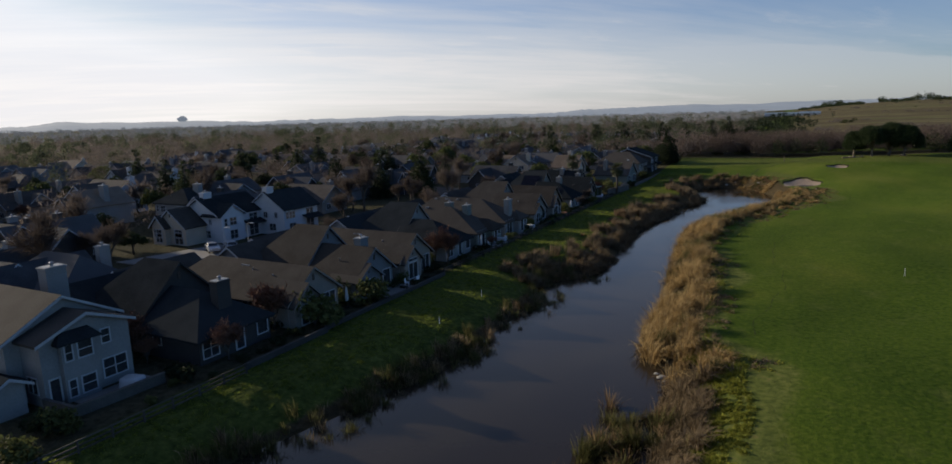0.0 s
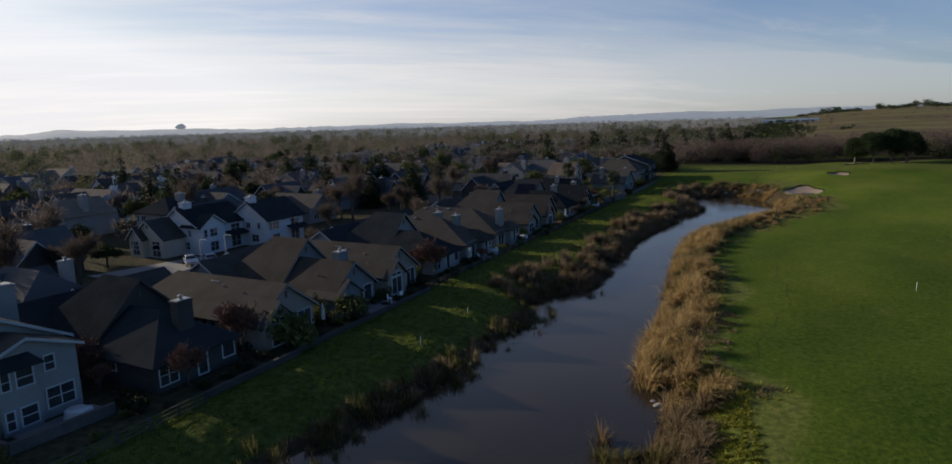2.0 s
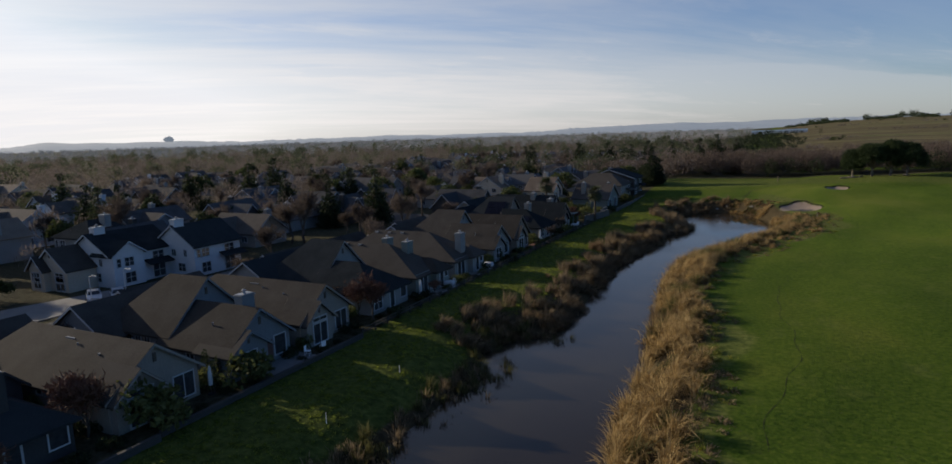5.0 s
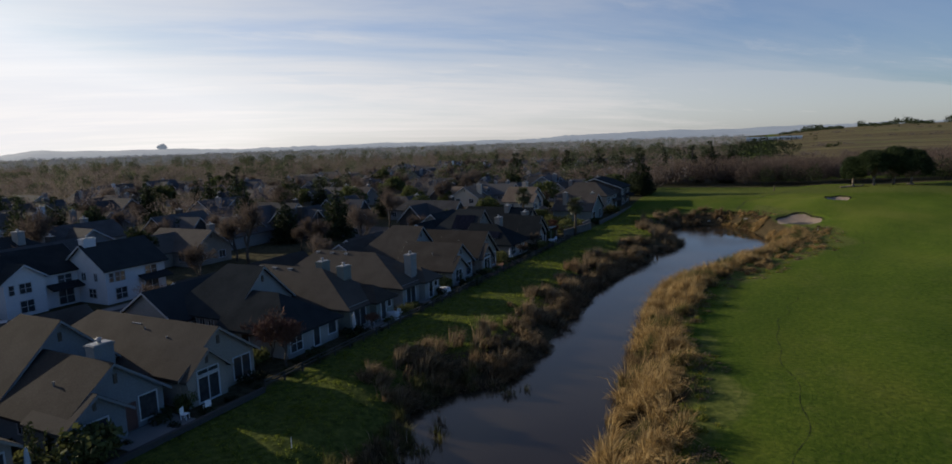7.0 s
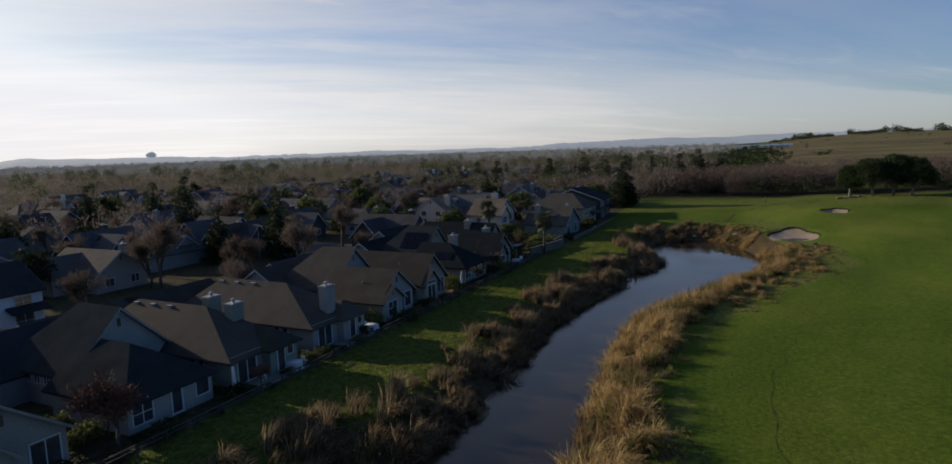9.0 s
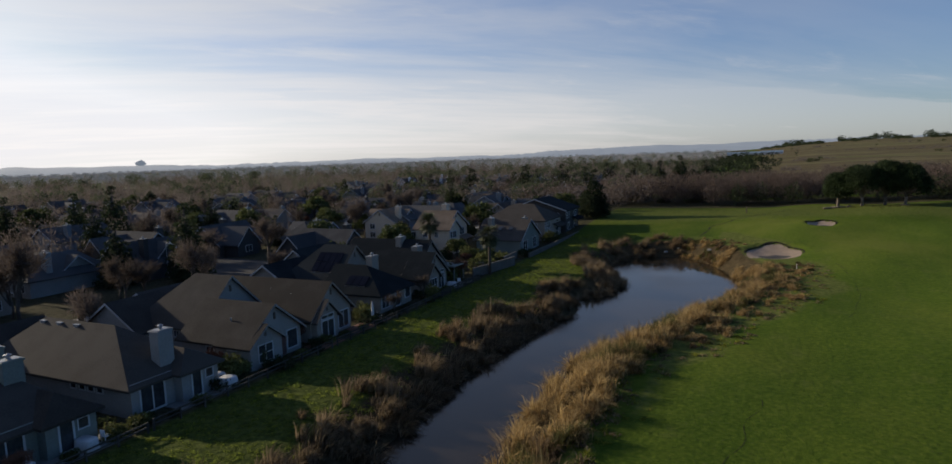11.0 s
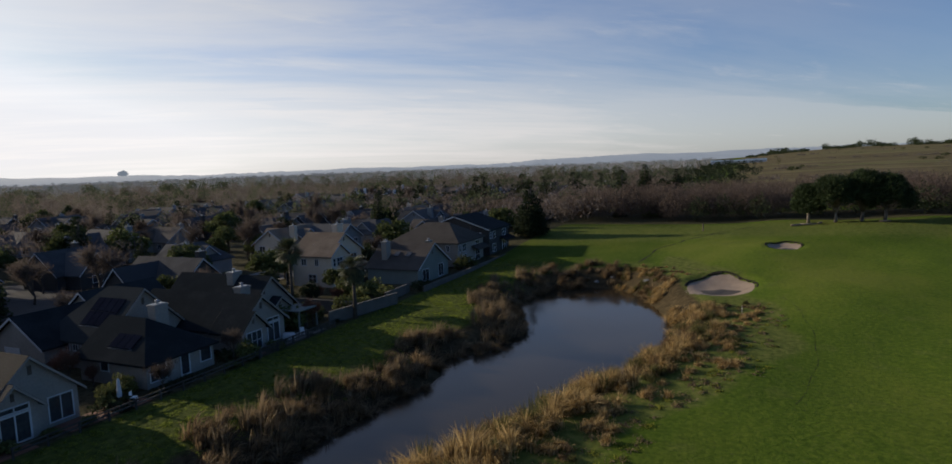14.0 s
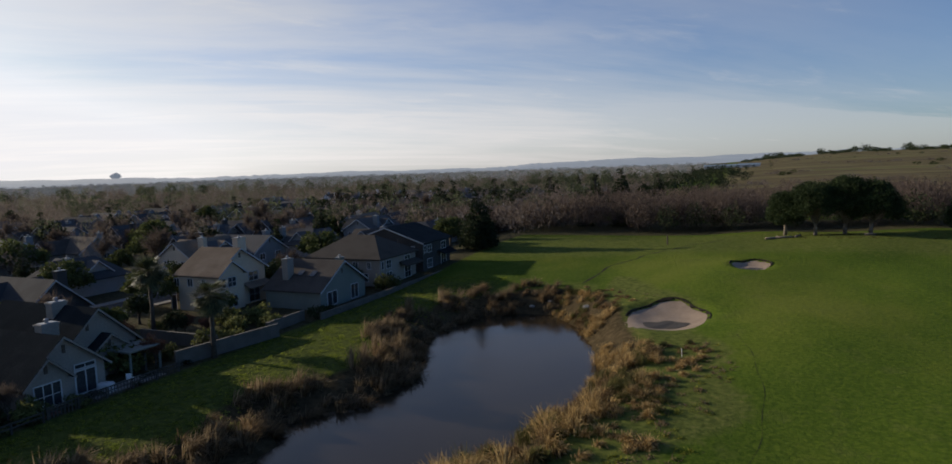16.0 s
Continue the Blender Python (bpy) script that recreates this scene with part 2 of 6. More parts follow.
TUSSOCK = material("yellow_tussock_blades", (0.105, 0.125, 0.018), (0.30, 0.30, 0.055), 0.9, 0.3, 3.0, island=0.6, spread=(0.2, 0.8), spec=0.05, thin=0.5)
REED_GREEN = material("green_rush_blades", (0.045, 0.048, 0.016), (0.15, 0.14, 0.055), 0.85, 0.3, 3.0, island=0.7, spread=(0.2, 0.8), spec=0.12, thin=0.48)
PINE_BARK = material("pale_pine_bark", (0.10, 0.082, 0.066), (0.22, 0.185, 0.15), 0.95, 2.0, 14.0)
WET_SAND = material("wet_sand", (0.040, 0.033, 0.026), (0.065, 0.054, 0.042), 0.8, 0.8, 10.0)
REED_STRAW = material("dull_straw_blades", (0.085, 0.064, 0.040), (0.30, 0.225, 0.135), 0.9, 0.22, 3.0, island=0.7, spread=(0.2, 0.8), spec=0.1, thin=0.48)
LEAF_BUSH = material("yellow_olive_leaves", (0.060, 0.068, 0.024), (0.150, 0.158, 0.055), 0.8, 0.4, 5.0, per_object=0.2, island=0.3, spec=0.1, thin=0.3)
SOLAR = material("solar_cells", (0.008, 0.010, 0.018), (0.012, 0.015, 0.027), 0.9, 0.6, 4.0, spec=0.0)
CAR_SILVER = material("silver_car_paint", (0.42, 0.43, 0.45), (0.50, 0.51, 0.53), 0.3, 0.5, 3.0, metal=0.5)
CAR_BLUE = material("dark_blue_car_paint", (0.02, 0.03, 0.06), (0.03, 0.04, 0.08), 0.25, 0.5, 3.0, metal=0.3)
TYRE = material("black_rubber", (0.012, 0.012, 0.012), (0.022, 0.022, 0.022), 0.9)
WOOD_DARK = material("dark_timber", (0.06, 0.045, 0.035), (0.11, 0.085, 0.065), 0.85, 1.0, 14.0)
FABRIC = material("pale_canvas", (0.42, 0.42, 0.42), (0.55, 0.55, 0.55), 0.9, 1.0, 8.0)
PLASTIC = material("white_plastic", (0.70, 0.70, 0.70), (0.80, 0.80, 0.80), 0.5)
ROCK = material("pale_rock", (0.16, 0.15, 0.13), (0.34, 0.32, 0.28), 0.9, 1.5, 10.0, 0.05)
# hills: distance haze mixed into a bluish base and given a faint glow
HAZED_HILL = material("hazed_far_hills", (0.10, 0.115, 0.135), (0.15, 0.165, 0.185), 1.0, 0.004, 0.03)
HAZED_HILL.node_tree.nodes["Principled BSDF"].inputs["Emission Color"].default_value = (0.62, 0.72, 0.85, 1)
HAZED_HILL.node_tree.nodes["Principled BSDF"].inputs["Emission Strength"].default_value = 0.22
# far woods: haze put in as paler colour and a faint grey-blue glow
HAZED_TWIG = material("hazed_far_woods", (0.17, 0.15, 0.14), (0.27, 0.24, 0.22), 1.0, 0.01, 0.2, island=0.4)
HAZED_LEAF = material("hazed_far_evergreens", (0.065, 0.075, 0.068), (0.12, 0.13, 0.11), 1.0, 0.01, 0.2, island=0.4)
for m_ in (HAZED_TWIG, HAZED_LEAF):
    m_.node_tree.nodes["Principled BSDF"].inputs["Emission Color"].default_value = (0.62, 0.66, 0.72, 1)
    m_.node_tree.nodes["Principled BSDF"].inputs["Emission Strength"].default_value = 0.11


def water_material():
    m = bpy.data.materials.new("pond_water")
    m.use_nodes = True
    nt = m.node_tree
    b = nt.nodes["Principled BSDF"]
    b.inputs["Base Color"].default_value = (0.030, 0.023, 0.015, 1)
    b.inputs["Roughness"].default_value, b.inputs["IOR"].default_value = 0.07, 1.33
    geo = nt.nodes.new("ShaderNodeNewGeometry")
    n = nt.nodes.new("ShaderNodeTexNoise")
    n.inputs["Scale"].default_value, n.inputs["Detail"].default_value = 2.2, 3.0
    nt.links.new(geo.outputs["Position"], n.inputs["Vector"])
    big = nt.nodes.new("ShaderNodeTexNoise")
    big.inputs["Scale"].default_value, big.inputs["Detail"].default_value = 0.10, 3.0
    nt.links.new(geo.outputs["Position"], big.inputs["Vector"])
    rr = nt.nodes.new("ShaderNodeMapRange")
    rr.inputs["From Min"].default_value, rr.inputs["From Max"].default_value = 0.4, 0.65
    rr.inputs["To Min"].default_value, rr.inputs["To Max"].default_value = 0.05, 0.16
    nt.links.new(big.outputs["Fac"], rr.inputs["Value"])
    nt.links.new(rr.outputs[0], b.inputs["Roughness"])
    bump = nt.nodes.new("ShaderNodeBump")
    bump.inputs["Strength"].default_value, bump.inputs["Distance"].default_value = 0.10, 0.03
    nt.links.new(n.outputs["Fac"], bump.inputs["Height"])
    nt.links.new(bump.outputs[0], b.inputs["Normal"])
    return m


WATER = water_material()


def ground_material():
    """Turf, worn turf, soil, reed mud and dry field, mixed by the ground's own zone values."""
    m = bpy.data.materials.new("ground_cover")
    m.use_nodes = True
    nt = m.node_tree
    b = nt.nodes["Principled BSDF"]
    b.inputs["Roughness"].default_value, b.inputs["Specular IOR Level"].default_value = 0.97, 0.03
    b.inputs["Sheen Weight"].default_value, b.inputs["Sheen Roughness"].default_value = 0.018, 0.5
    b.inputs["Sheen Tint"].default_value = (0.62, 0.80, 0.16, 1)
    geo = nt.nodes.new("ShaderNodeNewGeometry")

    def noise_at(scale, detail=5.0, stretch=(1, 1, 1)):
        mp = nt.nodes.new("ShaderNodeMapping")
        mp.inputs["Scale"].default_value = stretch
        nt.links.new(geo.outputs["Position"], mp.inputs["Vector"])
        n = nt.nodes.new("ShaderNodeTexNoise")
        n.inputs["Scale"].default_value, n.inputs["Detail"].default_value = scale, detail
        n.inputs["Roughness"].default_value = 0.6
        nt.links.new(mp.outputs[0], n.inputs["Vector"])
        return n.outputs["Fac"]

    def ramp(fac, stops):
        r = nt.nodes.new("ShaderNodeValToRGB")
        r.color_ramp.elements[0].position, r.color_ramp.elements[0].color = stops[0][0], (*stops[0][1], 1)
        r.color_ramp.elements[1].position, r.color_ramp.elements[1].color = stops[-1][0], (*stops[-1][1], 1)
        for p, c in stops[1:-1]:
            r.color_ramp.elements.new(p).color = (*c, 1)
        nt.links.new(fac, r.inputs[0])
        return r.outputs[0]

    def mix(fac, a, c):
        n = nt.nodes.new("ShaderNodeMix")
        n.data_type = "RGBA"
        nt.links.new(fac, n.inputs["Factor"])
        nt.links.new(a, n.inputs["A"])
        nt.links.new(c, n.inputs["B"])
        return n.outputs["Result"]

    def zone(name, soft=0.25):
        at = nt.nodes.new("ShaderNodeAttribute")
        at.attribute_name = name
        jig = nt.nodes.new("ShaderNodeMath")
        jig.operation = "MULTIPLY_ADD"
        jig.inputs[1].default_value, jig.inputs[2].default_value = 0.7, -0.35
        nt.links.new(noise_at(0.8), jig.inputs[0])
        s = nt.nodes.new("ShaderNodeMath")
        nt.links.new(at.outputs["Fac"], s.inputs[0])
        nt.links.new(jig.outputs[0], s.inputs[1])
        r = nt.nodes.new("ShaderNodeMapRange")
        r.interpolation_type = "SMOOTHSTEP"
        r.inputs["From Min"].default_value, r.inputs["From Max"].default_value = 0.5 - soft, 0.5 + soft
        nt.links.new(s.outputs[0], r.inputs["Value"])
        return r.outputs[0]

    patches = noise_at(0.045, 4.0, (1.0, 0.6, 1.0))
    mottle = noise_at(1.6, 6.0)
    turf = ramp(patches, [(0.36, (0.024, 0.050, 0.0055)), (0.46, (0.042, 0.074, 0.0075)), (0.54, (0.066, 0.096, 0.0105)), (0.64, (0.112, 0.124, 0.018))])
    turf_fine = ramp(noise_at(2.4, 9.0), [(0.36, (0.020, 0.040, 0.006)), (0.5, (0.052, 0.084, 0.010)), (0.64, (0.098, 0.122, 0.018))])
    half = nt.nodes.new("ShaderNodeValue")
    half.outputs[0].default_value = 0.46
    turf = mix(half.outputs[0], turf, turf_fine)
    rough_grass = ramp(mottle, [(0.3, (0.046, 0.062, 0.015)), (0.57, (0.112, 0.128, 0.030)), (0.78, (0.165, 0.145, 0.050))])
    soil = ramp(mottle, [(0.3, (0.026, 0.024, 0.014)), (0.5, (0.060, 0.052, 0.032)), (0.7, (0.085, 0.074, 0.048))])
    mud = ramp(mottle, [(0.3, (0.028, 0.021, 0.012)), (0.7, (0.085, 0.063, 0.036))])
    field = ramp(noise_at(0.007, 8.0, (0.4, 1.3, 1)), [(0.28, (0.060, 0.044, 0.030)), (0.42, (0.150, 0.112, 0.062)), (0.50, (0.085, 0.058, 0.042)), (0.57, (0.195, 0.158, 0.080)), (0.68, (0.085, 0.105, 0.036))])
    brush = ramp(noise_at(0.05, 8.0, (0.6, 1.2, 1)), [(0.40, (0.048, 0.038, 0.026)), (0.56, (0.13, 0.104, 0.06))])
    third = nt.nodes.new("ShaderNodeValue")
    third.outputs[0].default_value = 0.4
    field = mix(third.outputs[0], field, brush)
    # lighter, yellower turf, mixed in towards the far end of the fairway
    pale_turf = ramp(patches, [(0.36, (0.050, 0.088, 0.0095)), (0.46, (0.082, 0.126, 0.0130)), (0.54, (0.116, 0.152, 0.018)), (0.64, (0.165, 0.178, 0.030))])
    turf = mix(zone("pale_turf", 0.45), turf, mix(half.outputs[0], pale_turf, turf_fine))
    # duller, less green ground under the blades of the bank lawn
    dull_turf = ramp(mottle, [(0.3, (0.026, 0.036, 0.009)), (0.52, (0.064, 0.080, 0.018)), (0.72, (0.110, 0.122, 0.030))])
    col = mix(zone("rough"), turf, rough_grass)
    col = mix(zone("bank_lawn"), col, dull_turf)
    # bare specks, worm casts and clippings in the turf
    worn = nt.nodes.new("ShaderNodeMapRange")
    worn.inputs["From Min"].default_value, worn.inputs["From Max"].default_value = 0.60, 0.70
    worn.inputs["To Max"].default_value = 0.55
    nt.links.new(noise_at(4.5, 7.0), worn.inputs["Value"])
    col = mix(worn.outputs[0], col, soil)
    dry = nt.nodes.new("ShaderNodeMapRange")
    dry.inputs["From Min"].default_value, dry.inputs["From Max"].default_value = 0.56, 0.72
    dry.inputs["To Max"].default_value = 0.5
    nt.links.new(noise_at(0.33, 6.0, (1.0, 0.7, 1.0)), dry.inputs["Value"])
    col = mix(dry.outputs[0], col, rough_grass)
    col = mix(zone("soil"), col, soil)
    col = mix(zone("field"), col, field)
    col = mix(zone("mud"), col, mud)
    nt.links.new(col, b.inputs["Base Color"])
    bump = nt.nodes.new("ShaderNodeBump")
    bump.inputs["Strength"].default_value, bump.inputs["Distance"].default_value = 0.9, 0.26
    grown = nt.nodes.new("ShaderNodeAttribute")
    grown.attribute_name = "lawn"
    amount = nt.nodes.new("ShaderNodeMapRange")
    amount.inputs["To Min"].default_value, amount.inputs["To Max"].default_value = 0.35, 1.3
    nt.links.new(grown.outputs["Fac"], amount.inputs["Value"])
    tall = nt.nodes.new("ShaderNodeMath")
    tall.operation = "MULTIPLY"
    nt.links.new(noise_at(2.0, 7.0), tall.inputs[0])
    nt.links.new(amount.outputs[0], tall.inputs[1])
    nt.links.new(tall.outputs[0], bump.inputs["Height"])
    nt.links.new(bump.outputs[0], b.inputs["Normal"])
    return m


GROUND = ground_material()


# ---- mesh building ----
class Shape:
    """Collects vertices and faces for one mesh."""

    def __init__(self):
        self.v, self.f = [], []

    def add(self, verts, faces):
        n = len(self.v)
        self.v.extend(tuple(p) for p in verts)
        self.f.extend(tuple(i + n for i in q) for q in faces)
        return self

    def box(self, x0, x1, y0, y1, z0, z1):
        return self.add([(x, y, z) for z in (z0, z1) for y in (y0, y1) for x in (x0, x1)],
                        [(0, 2, 3, 1), (4, 5, 7, 6), (0, 1, 5, 4), (2, 6, 7, 3), (0, 4, 6, 2), (1, 3, 7, 5)])

    def obox(self, c, r, u, n, w, h, d0, d1):
        """A box round c: width w along r, height h along u, from d0 to d1 along n."""
        c, r, u, n = Vector(c), Vector(r), Vector(u), Vector(n)
        return self.add([c + r * (a * w / 2) + u * (b * h / 2) + n * d for d in (d0, d1) for b in (-1, 1) for a in (-1, 1)],
                        [(0, 2, 3, 1), (4, 5, 7, 6), (0, 1, 5, 4), (2, 6, 7, 3), (0, 4, 6, 2), (1, 3, 7, 5)])

    def tube(self, pts, radii, n=6, cap=True):
        rings = []
        pts = [Vector(p) for p in pts]
        for i, p in enumerate(pts):
            d = (pts[min(i + 1, len(pts) - 1)] - pts[max(i - 1, 0)]).normalized()
            a = d.orthogonal().normalized()
            b = d.cross(a)
            rings.append([p + (a * math.cos(k * math.tau / n) + b * math.sin(k * math.tau / n)) * radii[i] for k in range(n)])
        faces = [(i * n + k, i * n + (k + 1) % n, (i + 1) * n + (k + 1) % n, (i + 1) * n + k) for i in range(len(pts) - 1) for k in range(n)]
        if cap:
            faces += [tuple(range(n))[::-1], tuple(range((len(pts) - 1) * n, len(pts) * n))]
        return self.add([p for r in rings for p in r], faces)

    def mesh(self, name, mat, fix=False, smooth=False):
        me = bpy.data.meshes.new(name)
        me.from_pydata(self.v, [], self.f)
        if fix:
            bm = bmesh.new()
            bm.from_mesh(me)
            bmesh.ops.recalc_face_normals(bm, faces=bm.faces)
            bm.to_mesh(me)
            bm.free()
        me.materials.append(mat)
        if smooth:
            me.polygons.foreach_set("use_smooth", [True] * len(me.polygons))
        me.update()
        return me


def part(name, shape, mat, parent=None, label="", fix=True, smooth=False):
    ob = new(name, shape.mesh(name, mat, fix, smooth))
    if parent is not None:
        ob.parent = parent
    return tagged(ob, label)


def thing(name, at, label, category, group="", turn=0.0):
    e = new(name)
    e.matrix_world = pose(*at, 0, 0, turn)
    return tagged(e, label, category, group)


# ---- ground, pond ----
POND = [(-31, 8), (-30.5, 30), (-29.5, 43), (-26.5, 54), (-24.4, 65), (-24.4, 77), (-24.6, 86), (-27.4, 92), (-25.8, 96.5), (-22.3, 99), (-22.4, 113), (-23.9, 128),
        (-24, 141), (-22.6, 155), (-20.6, 161), (-20.9, 164), (-24, 167), (-22.2, 170.2), (-19.6, 172), (-18.6, 178), (-19.2, 183), (-23.4, 191), (-24.4, 199), (-23, 206.5), (-18, 210), (-13, 210.5),
        (-8, 204.5), (-4.5, 197), (-1.9, 189), (-1.5, 181), (-4.0, 170), (-8.0, 160), (-11.6, 150), (-13.9, 142), (-14.7, 133), (-13.8, 122),
        (-13.2, 112), (-11.4, 102), (-9.9, 93), (-9.5, 84), (-9.0, 75.5), (-7.4, 71.5), (-5.2, 68.3), (-4.9, 64), (-4.0, 60), (-4.0, 54), (-4.8, 45), (-6, 30), (-7, 8)]
WATER_Z = 0.2


def pond_distance(px, py):
    """Distance to the pond's edge, negative inside."""
    px, py = np.asarray(px, float), np.asarray(py, float)
    best = np.full(px.shape, 1e9)
    inside = np.zeros(px.shape, bool)
    for (ax, ay), (bx, by) in zip(POND, POND[1:] + POND[:1]):
        ex, ey = bx - ax, by - ay
        k = np.clip(((px - ax) * ex + (py - ay) * ey) / (ex * ex + ey * ey), 0, 1)
        best = np.minimum(best, np.hypot(px - ax - k * ex, py - ay - k * ey))
        cross = ((ay > py) != (by > py)) & (px < ex * (py - ay) / (by - ay + 1e-12) + ax)
        inside ^= cross
    return np.where(inside, -best, best)


def sstep(v, lo, hi):
    k = np.clip((v - lo) / (hi - lo), 0, 1)
    return k * k * (3 - 2 * k)


def height(px, py):
    px, py = np.asarray(px, float), np.asarray(py, float)
    d = pond_distance(px, py)
    z = 2.0 + 2.4 * sstep(py, 205, 262) * sstep(px, -60, -40)
    z = z + 0.032 * np.clip(px + 5, 0, 60) * sstep(py, -200, 0)
    z = z + 2.1 * np.exp(-((px - 11) ** 2 / 900 + (py - 224) ** 2 / 800))
    z = z + 0.5 * np.exp(-((px - 30) ** 2 / 500 + (py - 262) ** 2 / 300))
    z = z + 0.30 * np.sin(px * 0.21 + 1.3 * np.sin(py * 0.043)) * np.sin(py * 0.12) * sstep(px, -4, 8) * sstep(-py, -330, -280)
    for bx, by, rx, ry, deep in ((3.0, 202.0, 4.9, 5.7, 0.75), (11.8, 226.4, 2.9, 3.6, 0.6)):
        k = ((px - bx) / rx) ** 2 + ((py - by) / ry) ** 2
        z = z - deep * np.clip(1.15 - k, 0, 1) + 0.16 * np.exp(-((np.sqrt(k) - 1.22) / 0.22) ** 2) * np.maximum(sstep(py, by - 1, by + 4), sstep(-px, -bx - 1, -bx + 3))
    left = sstep(-px, 17, 21)
    reach = 6.8 * left + 5.5 * (1 - left)
    bank = np.clip(d / reach, 0, 1)
    z = np.where(d < 0, -0.7 * sstep(-d, 0, 2.0) + 0.15, 0.15 + (z - 0.15) * (1 - (1 - bank) ** 1.7))
    far = np.hypot(px, py - 100)
    z = z + 30 * sstep(far, 450, 2900) * sstep(np.arctan2(px, py), radians(-5), radians(8)) * sstep(py, 0, 300)
    return z


def axis(*spans):
    out = []
    for a, b, step in spans:
        out += list(np.arange(a, b, step))
    far, step = out[-1], spans[-1][2]
    while far < 4700:
        step *= 1.22
        far += step
        out.append(far)
    near, step = out[0], spans[0][2]
    while near > -4700:
        step *= 1.22
        near -= step
        out.insert(0, near)
    return np.array(out)


xs, ys = axis((-180, -46, 4.0), (-46, 22, 0.9), (22, 70, 2.5)), axis((0, 20, 4.0), (20, 275, 0.9), (275, 330, 4.0))
gx, gy = np.meshgrid(xs, ys)
gz = height(gx, gy)
nx_, ny_ = len(xs), len(ys)
idx = np.arange(nx_ * ny_).reshape(ny_, nx_)
quads = np.stack([idx[:-1, :-1], idx[:-1, 1:], idx[1:, 1:], idx[1:, :-1]], -1).reshape(-1, 4)
me = bpy.data.meshes.new("ground")
me.from_pydata(np.stack([gx, gy, gz], -1).reshape(-1, 3).tolist(), [], quads.tolist())
me.polygons.foreach_set("use_smooth", [True] * len(me.polygons))
me.materials.append(GROUND)
dist = pond_distance(gx, gy)
ripple = 1.2 * np.sin(gy * 0.17) + 0.9 * np.sin(gy * 0.41 + 2)
zones = {
    "mud": 1 - sstep(dist + 0.25 * ripple, np.where(((gx < -15) & (gy < 95)) | (gy < 69), 0.6, 3.0), np.where(((gx < -15) & (gy < 95)) | (gy < 69), 2.2, 6.0)) * sstep(dist, -1, 2),
    "rough": np.maximum(0.8 * (1 - sstep(dist + ripple, 6.0 + 4.5 * sstep(gy, 125, 165), 9.5 + 5.0 * sstep(gy, 125, 165))) * sstep(gx, -8, -6), np.maximum(0.55 * (1 - sstep(dist, 6, 11)) * (gx < -8), 0.62 * sstep(gy, 226, 246) * (1 - sstep(gy, 266, 270)))),
    "soil": np.maximum(1 - sstep(gx, -39.6, -38.2), sstep(gy, 268, 274) * (1 - sstep(gy, 300, 330))),
    "lawn": np.maximum(1 - sstep(gx, -24, -20), sstep(gy, 222, 240)),
    "pale_turf": sstep(gy - 0.35 * gx, 95, 200) * sstep(gx, -12, -4),
    "bank_lawn": (1 - sstep(gx, -26, -20)) * sstep(gx, -40.5, -38.5) * (1 - sstep(gy, 214, 224)),
    "field": np.maximum(sstep(gy, 300, 340) * sstep(gx / np.maximum(gy, 50), -0.045, 0.01), 0 * gx),
}
zones["soil"] = np.where((gy > 300) & (gx / np.maximum(gy, 50) > -0.03), 0, zones["soil"])
for key, values in zones.items():
    me.attributes.new(key, "FLOAT", "POINT").data.foreach_set("value", np.ascontiguousarray(values, dtype=np.float32).ravel())
tagged(new("ground", me), "golf fairway turf, lawns and dry fields round the pond", "ground", kind="structure")

s = Shape()
s.add([(-45, -30, WATER_Z), (8, -30, WATER_Z), (8, 225, WATER_Z), (-45, 225, WATER_Z)], [(0, 1, 2, 3)])
tagged(new("water", s.mesh("water", WATER)), "still brown pond water reflecting the sky", "pond", kind="structure")


def ground_z(x, y):
    return float(height(np.array([x]), np.array([y]))[0])


# ---- houses ----
def flip(axis_name, u, v):
    return (u, v) if axis_name == "x" else (v, u)


